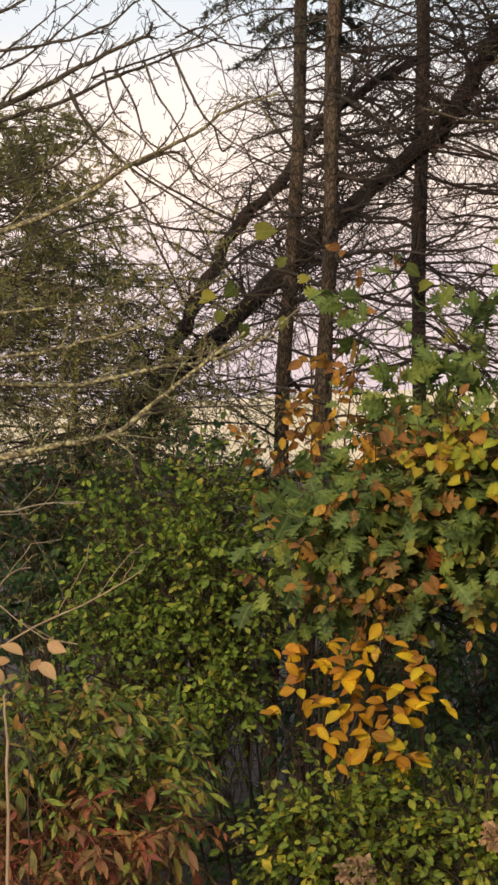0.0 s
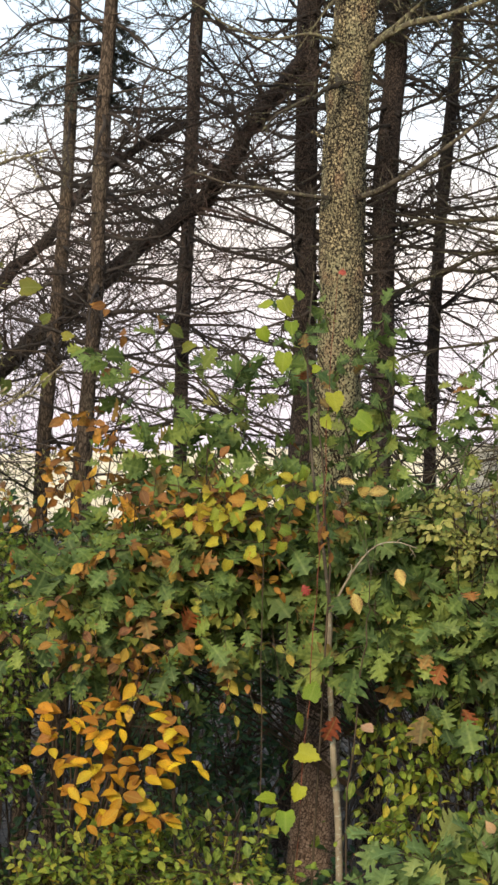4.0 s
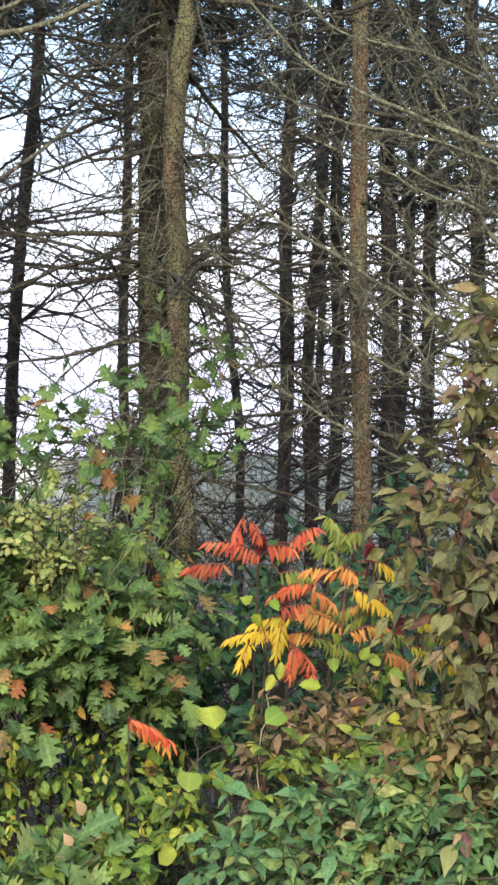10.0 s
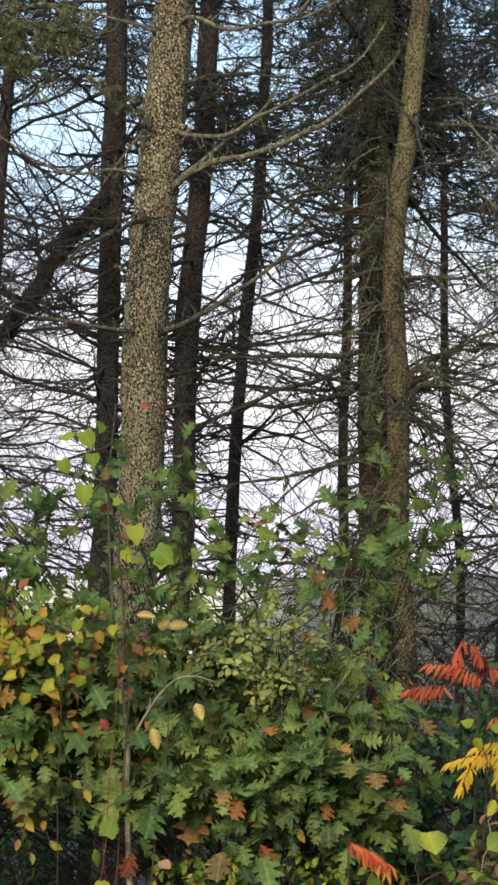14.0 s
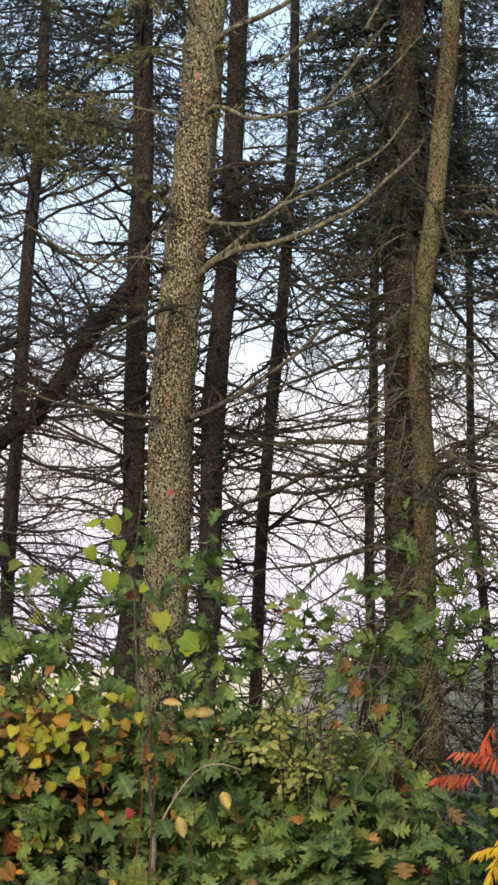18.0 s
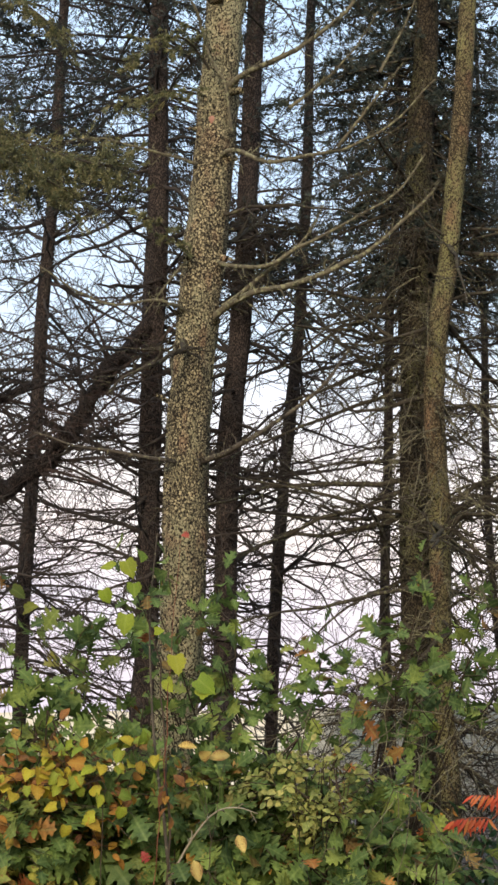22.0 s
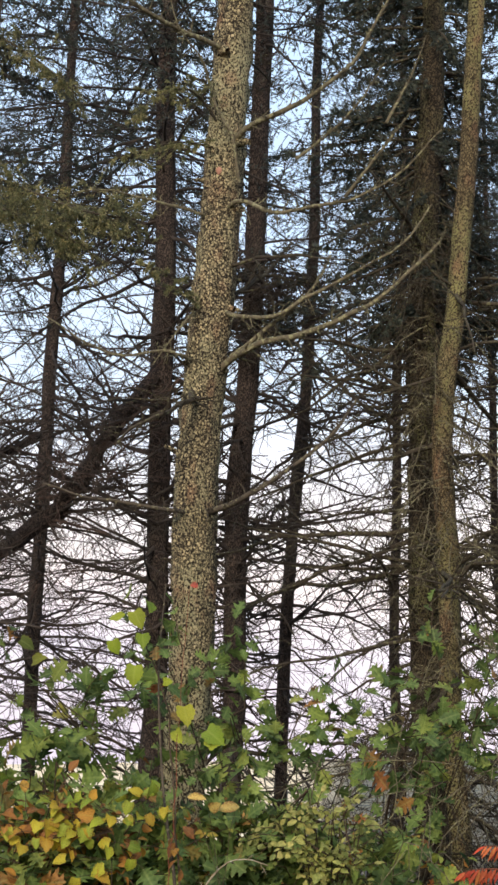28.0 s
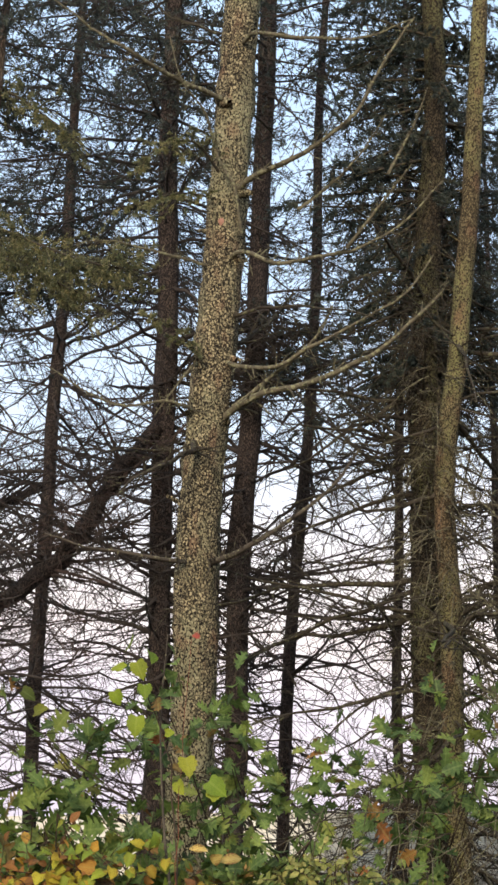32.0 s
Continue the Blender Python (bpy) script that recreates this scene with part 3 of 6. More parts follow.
    near = np.argsort(np.linalg.norm(pos - np.array([0, 0, EYE]), axis=1))
    # single leaves: spread over the near half of the bush
    half = near[:max(len(near) // 2, 1)]
    one = rng.permutation(half)[:singles]
    mask = np.ones(len(pos), bool)
    mask[one] = False
    leaf_objects(ob, leaf, mats[1], pos[one], rot[one], sz[one])
    if mask.any():
        g2 = Geo()
        add_leaves(g2, leaf, pos[mask], rot[mask], sz[mask])
        part("leaves", g2, mats[0], ob, kind="stuff")
    return ob


# ---- ground ----
def build_ground():
    xs = np.concatenate([-np.geomspace(2500, 24, 26), np.linspace(-22, 22, 89), np.geomspace(24, 2500, 26)])
    ys = np.concatenate([-np.geomspace(400, 6, 14), np.linspace(-5, 40, 91), np.geomspace(42, 3000, 48)])
    gx, gy = np.meshgrid(xs, ys)
    v = np.stack([gx, gy, ground_z(gx, gy)], -1).reshape(-1, 3)
    nx, ny = len(xs), len(ys)
    i, j = np.meshgrid(np.arange(nx - 1), np.arange(ny - 1))
    o = j * nx + i
    me = Geo().add(v, np.stack([o, o + 1, o + nx + 1, o + nx], -1).reshape(-1, 4)).mesh("ground")
    me.materials.append(ground_mat())
    tagged(new("ground", me), "leaf-littered wood floor running out into a straw-coloured field", "ground", kind="structure")


build_ground()


# ---- trees ----
def trunk_geo(rng, line, radii, sides=12, rough=0.06):
    k = len(line)
    v, q = tubes(line[None], np.asarray(radii)[None], sides)
    v = v.reshape(k, sides, 3)
    bump = 1 + rough * rng.normal(0, 1, (k, sides, 1)) + rough * 0.8 * rng.normal(0, 1, (k, 1, 1)) * 0.5
    v = line[:, None] + (v - line[:, None]) * bump
    return Geo().add(v, q)


def twiggy(rng, prim, r0, twigs, twig_len, tip=0.0022, sub=3, lift=0.0):
    """Side twigs and their own short spurs on primary branches (N, K, 3). Gives twig paths, radii and spurs, grouped by branch."""
    n, k, _ = prim.shape
    tan = unit(np.gradient(prim, axis=1))
    full = np.linalg.norm(prim[:, -1] - prim[:, 0], axis=1)
    u = (np.arange(twigs)[None] + rng.uniform(0.1, 0.9, (n, twigs))) / twigs * 0.84 + 0.14
    x = u * (k - 1)
    i0 = np.minimum(x.astype(int), k - 2)
    f = (x - i0)[..., None]
    row = np.arange(n)[:, None]
    p = prim[row, i0] * (1 - f) + prim[row, i0 + 1] * f
    tg = tan[row, i0]
    side = unit(np.cross(tg, np.array([0, 0, 1.0])))
    sgn = np.where((np.arange(twigs)[None, :, None] + rng.integers(0, 2, (n, twigs, 1)) * (rng.random((n, twigs, 1)) > 0.7)) % 2, 1.0, -1.0)
    d = unit(tg * rng.uniform(0.2, 0.85, (n, twigs, 1)) + side * sgn * rng.uniform(0.3, 0.95, (n, twigs, 1))
             + np.array([0, 0, 1.0]) * rng.normal(lift, 0.58, (n, twigs, 1)))
    ln = (twig_len * full[:, None] * rng.uniform(0.3, 1.0, (n, twigs)) * (1.15 - 0.75 * u)).reshape(-1)
    tp = bows(rng, p.reshape(-1, 3), d.reshape(-1, 3), ln, rng.normal(0, 0.13, (n * twigs, 3)), 0.17, 5)
    rr = (r0[:, None] * (0.5 - 0.28 * u)).reshape(-1, 1) * np.linspace(1, 0.35, 5)[None]
    rr = np.maximum(rr, tip)
    subs = None
    if sub:
        m = n * twigs
        ti = rng.integers(1, 5, (m, sub))
        sp = tp[np.arange(m)[:, None], ti].reshape(-1, 3)
        st = unit(np.gradient(tp, axis=1))[np.arange(m)[:, None], ti].reshape(-1, 3)
        sd = unit(st * 0.75 + rng.normal(0, 0.55, st.shape))
        sl = np.repeat(ln, sub) * rng.uniform(0.12, 0.5, m * sub)
        spth = bows(rng, sp, sd, sl, rng.normal(0, 0.1, sp.shape), 0.12, 3)
        subs = spth.reshape(n, twigs * sub, 3, 3)
    return tp.reshape(n, twigs, 5, 3), rr.reshape(n, twigs, 5), subs


def needle_geo(rng, geo, paths, per, length, width):
    """Needles round twigs: each a slim blade pointing forward and out."""
    n, k, _ = paths.shape
    u = rng.uniform(0.05, 1.0, (n, per)) * (k - 1)
    i0 = np.minimum(u.astype(int), k - 2)
    f = (u - i0)[..., None]
    row = np.arange(n)[:, None]
    p = paths[row, i0] * (1 - f) + paths[row, i0 + 1] * f
    tan = unit(np.gradient(paths, axis=1))[row, i0]
    rnd = rng.normal(size=p.shape)
    out = unit(rnd - (rnd * tan).sum(-1, keepdims=True) * tan)
    d = unit(tan * 0.75 + out)
    w = unit(np.cross(d, rng.normal(size=p.shape))) * width / 2
    ln = length * rng.uniform(0.7, 1.25, p.shape[:2])[..., None]
    v = np.stack([p - w, p + w, p + d * ln], 2).reshape(-1, 3)
    geo.add(v, None, np.arange(len(v)).reshape(-1, 3))


TWIG_SIDES = 3


def conifer(seed, label, b0, b15, d, r, top, bark_m, twig_m, dead=(1.5, 6.5, 44), live=(6.2, 12.0, 34), reach=1.7, twigs=11,
            needle_m=None, name="spruce_tree", per=25, rise=(-0.55, 0.45), sides=12, rings=36, sub=3, skirt=1.0, needle_w=0.011, needle_l=0.038, group="trees of the wood", trace=(), live_az=(0.0, 6.283)):
    """A spruce of the plantation: trunk, bare lower boughs with their twigs, and a needled crown.
    trace: bearings and angles of the trunk's line, from the foot up, where it is not straight."""
    rng = np.random.default_rng(seed)
    lo, hi = spot(b0, 0, d), spot(b15, 15, d)
    gz = float(ground_z(lo.x, lo.y))
    slope = (hi - lo) / (hi.z - lo.z)
    zs = np.linspace(gz - 0.15, top, rings)
    line = np.array([tuple(lo + slope * (z - EYE)) for z in zs])
    ph = rng.uniform(0, 6.28, 4)
    wob = max(r * 0.45, 0.03)
    line[:, 0] += wob * np.sin(zs * 0.9 + ph[0]) + wob * 0.5 * np.sin(zs * 2.3 + ph[1])
    line[:, 1] += wob * np.sin(zs * 0.8 + ph[2])
    if trace:
        way = np.array([tuple(spot(b, e, d)) for b, e in trace])
        line[:, 0] = np.interp(zs, way[:, 2], way[:, 0]) + 0.012 * np.sin(zs * 2.3 + ph[1])
        top_slope = (way[-1, 0] - way[0, 0]) / (way[-1, 2] - way[0, 2])
        line[:, 0] += np.maximum(zs - way[-1, 2], 0) * top_slope + np.minimum(zs - way[0, 2], 0) * top_slope
        line[1:-1, 0] = (line[:-2, 0] + 2 * line[1:-1, 0] + line[2:, 0]) / 4
    frac = (zs - zs[0]) / (zs[-1] - zs[0])
    rad = r * (1.0 - 0.95 * frac ** 3.2) + r * 0.35 * np.exp(-(zs - gz) / 0.25)
    ob = thing(name, (line[0, 0], line[0, 1], gz), label, "tree", group)
    part("trunk", trunk_geo(rng, line, rad, sides), bark_m, ob)

    def on_trunk(z):
        return np.stack([np.interp(z, zs, line[:, 0]), np.interp(z, zs, line[:, 1]), z], -1)

    nd = dead[2]
    sub = min(sub, 2) if d > 17.5 else sub
    if nd:
        z = rng.uniform(dead[0], dead[1], nd)
        az = rng.uniform(0, 2 * np.pi, nd)
        el = rng.uniform(*rise, nd)
        way = np.stack([np.cos(az) * np.cos(el), np.sin(az) * np.cos(el), np.sin(el)], -1)
        ln = reach * rng.uniform(0.45, 1.15, nd)
        bend = np.stack([rng.normal(0, 0.13, nd), rng.normal(0, 0.13, nd), rng.normal(0.03, 0.18, nd)], -1)
        prim = bows(rng, on_trunk(z), way, ln, bend, 0.16, 8)
        r0 = np.minimum(r * 0.28, 0.019) * rng.uniform(0.5, 1.2, nd)
        pr = np.maximum(r0[:, None] * np.linspace(1, 0.25, 8)[None], 0.003)
        tp, tr, sp = twiggy(rng, prim, r0, twigs, 0.42, sub=sub)
        sp = sp[:, :, ::2] if sp is not None else None
        for i in range(nd):
            g = Geo()
            g.add(*tubes(prim[i:i + 1], pr[i:i + 1], 5))
            g.add(*tubes(tp[i], tr[i], TWIG_SIDES))
            if sp is not None:
                g.add(*tubes(sp[i], np.full(sp[i].shape[:2], 0.0022) * np.array([1.2, 0.7]), 3))
            part("branch", g, twig_m, ob)
    stubs = 6 + int(110 * r) if d < 16.5 else 0
    for z in rng.uniform(gz + 0.8, min(top - 1, EYE + d * 0.42), stubs):
        az = rng.uniform(0, 2 * np.pi)
        way = np.array([math.cos(az), math.sin(az), rng.normal(0.1, 0.3)])
        rz = np.interp(z, zs, rad)
        snag = on_trunk(z) + np.outer((rz * 0.8, rz + 0.02, rz + rng.uniform(0.03, 0.08)), way)
        part("branch_stub", Geo().add(*tubes(snag[None], (rng.uniform(0.06, 0.11) * r + 0.002) * np.array([[1.3, 1.0, 0.7]]), 5)), bark_m, ob)
    nl = live[2]
    if nl:
        z = rng.uniform(live[0], live[1], nl)
        az = rng.uniform(*live_az, nl)
        el = rng.uniform(-0.35, 0.25, nl)
        way = np.stack([np.cos(az) * np.cos(el), np.sin(az) * np.cos(el), np.sin(el)], -1)
        ln = reach * skirt * rng.uniform(0.6, 1.1, nl) * np.clip((top - z) / (top - live[0]) + 0.25, 0.2, 1)
        bend = np.stack([rng.normal(0, 0.1, nl), rng.normal(0, 0.1, nl), rng.normal(-0.12, 0.1, nl)], -1)
        prim = bows(rng, on_trunk(z), way, ln, bend, 0.08, 8)
        r0 = np.full(nl, min(r * 0.2, 0.014))
        pr = np.maximum(r0[:, None] * np.linspace(1, 0.2, 8)[None], 0.003)
        tp, tr, sp = twiggy(rng, prim, r0, 16, 0.40, sub=2, lift=-0.25)
        g = Geo()
        g.add(*tubes(prim, pr, 4))
        g.add(*tubes(tp.reshape(-1, 5, 3)[:, ::4], tr.reshape(-1, 5)[:, ::4], 3))
        part("crown_bough", g, twig_m, ob, kind="stuff")
        g = Geo()
        low = z < EYE + d * 0.44 + 0.6
        for these, share in ((low, 0.95), (~low, 0.15)):
            if these.any():
                needle_geo(rng, g, tp[these].reshape(-1, 5, 3), int(per * 0.7 * share), needle_l, needle_w)
                needle_geo(rng, g, sp[these].reshape(-1, 3, 3), max(int(per * share / 3), 3), needle_l, needle_w)
        part("needles", g, needle_m or NEEDLES, ob, kind="stuff")
    return ob


def limb(parent, rng, points, r, twig_m, twigs=14, twig_len=0.22, k=14, sub=3, name="branch", label="", lift=0.15, end=0.3, sway=1.0):
    """A larger branch through a few places, with twigs."""
    line = spline(points, k)
    ln = np.linalg.norm(line[-1] - line[0])
    line[1:] += sway * np.cumsum(rng.normal(0, 0.006 * ln / 2, (k - 1, 3)), 0) * np.array([1, 0.5, 1])
    rr = r * np.linspace(1, end, k)
    g = Geo().add(*tubes(line[None], rr[None], 7))
    if twigs:
        tp, tr, sp = twiggy(rng, line[None], np.array([r * 0.75]), twigs, twig_len, sub=sub, lift=lift)
        g.add(*tubes(tp[0], tr[0], 4))
        if sp is not None:
            g.add(*tubes(sp[0], np.full(sp[0].shape[:2], 0.002), 3))
    return part(name, g, twig_m, parent, label)


# the lichen-crusted tree in front, with its own boughs
front = conifer(1, "pale lichen-crusted conifer trunk with upswept bare boughs", -1.42, -0.97, 12.5, 0.131, 13.5, BARK_MAIN, TWIG_MOSS,
                dead=(5.0, 9.0, 12), live=(8.9, 12.5, 22), reach=1.3, rings=110, sides=28, name="front_spruce",
                trace=((-1.52, -12), (-1.43, -7.8), (-1.24, 0), (-1.2, 3.8), (-1.19, 6.0), (-1.14, 8.4), (-1.07, 10.8), (-0.97, 13), (-0.87, 16), (-0.67, 19), (-0.54, 22)))
rng = np.random.default_rng(11)
front_boughs = (
    (((-1.05, 6.85, 12.42), (-0.7, 7.0, 12.32), (0.14, 7.4, 12.1), (1.19, 8.13, 12.0), (2.40, 9.09, 11.9), (3.14, 10.19, 11.9)), 0.021),
    (((-0.85, 10.75, 12.42), (-0.3, 11.2, 12.3), (0.44, 11.63, 12.1), (1.68, 11.98, 12.0), (3.07, 12.63, 11.9), (3.84, 13.11, 11.9), (5.22, 14.36, 11.9), (5.6, 14.85, 11.9)), 0.022),
    (((-0.4, 11.2, 12.3), (0.6, 12.0, 12.2), (1.4, 12.75, 12.1), (1.9, 13.3, 12.1), (2.3, 14.1, 12.1)), 0.014),
    (((-0.75, 12.5, 12.42), (-0.3, 12.4, 12.3), (0.73, 12.41, 12.1), (1.80, 13.06, 12.0), (2.88, 13.70, 12.0), (4.43, 14.65, 12.0), (5.1, 15.6, 12.0)), 0.015),
    (((-0.7, 15.2, 12.42), (-0.34, 15.42, 12.3), (0.62, 15.16, 12.1), (1.57, 15.34, 12.0), (2.82, 15.68, 12.0), (4.07, 16.31, 12.0), (5.30, 17.53, 12.0)), 0.015),
    (((-0.6, 17.0, 12.42), (-0.10, 17.40, 12.3), (0.84, 17.81, 12.1), (1.78, 18.37, 12.0), (2.86, 19.29, 12.0), (3.47, 20.49, 12.0), (4.24, 21.7, 12.0)), 0.019),
    (((1.2, 16.6, 12.1), (2.0, 17.2, 12.1), (2.9, 18.1, 12.0), (3.6, 19.2, 12.0)), 0.010),
    (((3.71, 17.6, 11.9), (4.32, 18.72, 11.9), (4.76, 19.92, 11.9)), 0.009),
    (((2.6, 15.6, 12.0), (3.7, 17.0, 11.9), (4.4, 17.9, 11.9)), 0.010),
    (((-0.5, 21.0, 12.42), (-0.11, 21.29, 12.3), (1.35, 21.19, 12.1), (2.96, 21.22, 12.0), (4.24, 21.7, 12.0)), 0.014),
    (((-1.4, 6.9, 12.42), (-1.70, 6.97, 12.3), (-2.94, 7.12, 12.2), (-4.17, 7.2, 12.2), (-5.40, 7.5, 12.2)), 0.015),
    (((-0.9, 19.4, 12.45), (-2.3, 19.94, 12.2), (-3.62, 20.54, 12.0), (-4.61, 21.07, 12.0), (-5.9, 21.9, 12.0)), 0.016),
    (((-0.35, 15.9, 12.35), (-0.57, 17.08, 12.3), (-1.08, 17.97, 12.3), (-1.46, 19.15, 12.3), (-2.14, 20.02, 12.2), (-2.52, 21.2, 12.2)), 0.011),
    (((-1.35, 10.95, 12.42), (-1.7, 11.15, 12.3), (-2.36, 11.36, 12.2), (-3.92, 11.25, 12.2), (-5.83, 12.2, 12.2)), 0.013),
    (((-1.3, 12.4, 12.42), (-1.6, 12.25, 12.3), (-1.92, 11.84, 12.2), (-2.6, 10.9, 12.2)), 0.010),
    (((-1.25, 15.0, 12.42), (-2.4, 15.2, 12.3), (-3.9, 15.5, 12.2), (-5.0, 15.4, 12.2)), 0.010))
for pts, r in front_boughs:
    limb(front, rng, [spot(*p) for p in pts], r * 1.12, TWIG_BARE if pts[0][1] < 7 else TWIG_OLIVE, twigs=40, twig_len=0.11, sub=3, k=24)
# lighter sleeve round the foot: sunlight in the colour, as bushes block the sun
low_line = np.array([tuple(spot(-1.53 + 0.022 * (e + 13), e, 12.5)) for e in np.linspace(-13.2, -4.6, 20)])
part("trunk_foot", trunk_geo(rng, low_line, 0.1325 + 0.05 * np.exp(-np.arange(20) / 2.0), 28, 0.03), BARK_FOOT, front, "pinkish-brown scaly bark at the foot, coloured lighter as if in sun")
# swollen collars where the boughs leave the trunk, and a scar of fallen bark
for b, e in ((-1.02, 6.95), (-0.8, 10.8), (-1.42, 11.0), (-1.32, 12.45), (-0.68, 12.5), (-0.6, 15.2), (-0.55, 17.0), (-0.95, 19.4), (-1.45, 7.0)):
    c = np.array(tuple(spot(b, e, 12.43)))
    out = c - np.array(tuple(spot(-1.1, e, 12.5)))
    g = trunk_geo(rng, np.stack([c - out * 0.5, c, c + out * 0.35, c + out * 0.8]), [0.05, 0.042, 0.03, 0.016], 10, 0.1)
    part("branch_collar", g, BARK_MAIN, front)

SCAR = twig_mat("fallen_bark_scar", (0.30, 0.15, 0.10), (0.42, 0.24, 0.17))
for b, e, w, h in ((-1.31, 7.05, 0.026, 0.036), (-0.93, 16.2, 0.02, 0.03), (-1.0, 14.2, 0.012, 0.018), (-1.16, 8.9, 0.012, 0.02)):
    g = Geo()
    c = np.array(tuple(spot(b, e, 12.375)))
    ring = np.array([[w * math.cos(a) * (1 + 0.2 * math.sin(3 * a)), 0.0, h * math.sin(a)] for a in np.linspace(0, 6.283, 15)[:-1]])
    g.add(np.concatenate([c + ring + np.array([0, 0.02, 0]), c + ring * 0.8 - np.array([0, 0.004, 0]), [c - np.array([0, 0.002, 0])]]),
          [(k, (k + 1) % 14, 14 + (k + 1) % 14, 14 + k) for k in range(14)], [(14 + k, 14 + (k + 1) % 14, 28) for k in range(14)])
    part("bark_scar", g, SCAR, front, "pinkish scar of fallen bark")

# the tree with two stems to its right
twin_dark = conifer(2, "dark mossy conifer trunk hung with drooping twigs", 5.2, 4.98, 13.6, 0.108, 11.5, BARK_MOSS_SHADED, TWIG_MOSS,
                    dead=(2.6, 6.5, 60), live=(5.9, 9.8, 110), reach=1.5, skirt=0.66, per=34, rings=60, live_az=(0.15, 3.3),
                    trace=((5.9, -12), (5.55, -3), (5.29, 1.0), (5.15, 5.0), (4.96, 8.55), (4.78, 11.6), (4.92, 15), (4.98, 17.7)))
twin = conifer(3, "pale kinked conifer trunk with a forked upper stem", 5.98, 5.15, 13.0, 0.069, 12, BARK_PALE, TWIG_MOSS,
               dead=(2.6, 6.2, 30), live=(9.2, 11.5, 20), reach=1.4, rings=90, sides=16,
               trace=((6.5, -12), (6.2, -1.5), (5.93, 0.5), (5.86, 3.9), (5.76, 6.2), (5.45, 8.8), (5.46, 10.7), (5.74, 12.5), (5.88, 14.4), (6.1, 16.5), (6.1, 19.2), (6.16, 21.7)))


def beard(parent, seed, b, d, z0, z1, n, reach=0.45, material=TWIG_MOSS, drop=-0.5, slope=0.0):
    """Short hanging twigs close to a trunk."""
    rng = np.random.default_rng(seed)
    a = spot(b, 0, d)
    z = rng.uniform(z0, z1, n)
    az = rng.uniform(0, 6.28, n)
    p0 = np.stack([a.x + slope * (z - z0) + 0.05 * np.cos(az), a.y + 0.05 * np.sin(az), z], -1)
    el = rng.uniform(-1.1, 0.5, n)
    way = np.stack([np.cos(az) * np.cos(el), np.sin(az) * np.cos(el), np.sin(el)], -1)
    prim = bows(rng, p0, way, reach * rng.uniform(0.4, 1.3, n), np.tile([0, 0, drop], (n, 1)), 0.13, 6)
    tp, tr, sp = twiggy(rng, prim, np.full(n, 0.006), 6, 0.45, sub=2, lift=-0.2)
    g = Geo().add(*tubes(prim, np.full((n, 6), 0.004) * np.linspace(1, 0.5, 6), 4))
    g.add(*tubes(tp.reshape(-1, 5, 3)[:, ::2], tr.reshape(-1, 5)[:, ::2], 3))
    g.add(*tubes(sp.reshape(-1, 3, 3)[:, ::2], np.full((sp.shape[0] * sp.shape[1], 2), 0.0018), 3))
    part("hanging_twig", g, material, parent, kind="stuff")


def needled_limb(parent, seed, points, r, needle_m, twigs=26, per=40, droop=-0.35):
    """A live bough: side twigs set with needles, drooping."""
    rng = np.random.default_rng(seed)
    line = spline(points, 14)
    tp, tr, sp = twiggy(rng, line[None], np.array([r * 0.7]), twigs, 0.28, sub=3, lift=droop)
    g = Geo().add(*tubes(line[None], (r * np.linspace(1, 0.3, 14))[None], 6)).add(*tubes(tp[0], tr[0], 4))
    bough = part("branch", g, TWIG_MOSS, parent)
    g = Geo()
    needle_geo(rng, g, tp[0], per, 0.024, 0.0075)
    needle_geo(rng, g, sp[0], int(per * 0.8), 0.024, 0.0075)
    part("needles", g, needle_m, parent, kind="stuff")
    return bough


beard(twin, 33, 5.8, 13.0, 2.6, 5.0, 60, 0.4, TWIG_OLIVE)
beard(twin, 344, 5.7, 12.95, 2.3, 3.6, 60, 0.6)
beard(twin_dark, 34, 5.1, 13.5, 3.2, 6.4, 80, 0.45, TWIG_MOSS, slope=-0.02)
beard(twin_dark, 345, 5.2, 13.0, 4.6, 5.9, 60, 0.36, TWIG_OLIVE)
beard(twin_dark, 346, 4.9, 13.4, 5.0, 7.2, 80, 0.5, TWIG_MOSS)
for n, (b0, e0, b1, e1) in enumerate(((4.8, 15.5, 3.7, 14.6), (4.9, 17.2, 5.7, 16.3), (4.85, 18.6, 3.9, 18.2), (4.85, 13.8, 5.5, 13.0), (4.9, 20.0, 5.6, 19.3), (4.8, 12.6, 3.9, 12.0), (4.9, 21.2, 4.2, 20.6))):
    needled_limb(twin_dark, 400 + n, [spot(b0, e0, 13.45), spot((b0 + b1) / 2, (e0 + e1) / 2 + 0.3, 13.2), spot(b1, e1, 13.1)], 0.009, NEEDLES, 20, 26, -0.2)
needled_limb(front, 35, [spot(-0.8, 17.2, 12.45), spot(-1.8, 18.3, 12.3), spot(-2.9, 18.0, 12.1), spot(-3.4, 17.3, 12.0)], 0.010, NEEDLES_OLD)
needled_limb(front, 36, [spot(-1.1, 12.2, 12.45), spot(-2.0, 13.2, 12.2), spot(-2.9, 13.6, 12.1)], 0.008, NEEDLES_OLD, 14)
needled_limb(front, 37, [spot(-1.0, 16.8, 12.45), spot(-2.2, 16.9, 12.2), spot(-3.9, 16.4, 12.0)], 0.009, NEEDLES_OLD, 18)

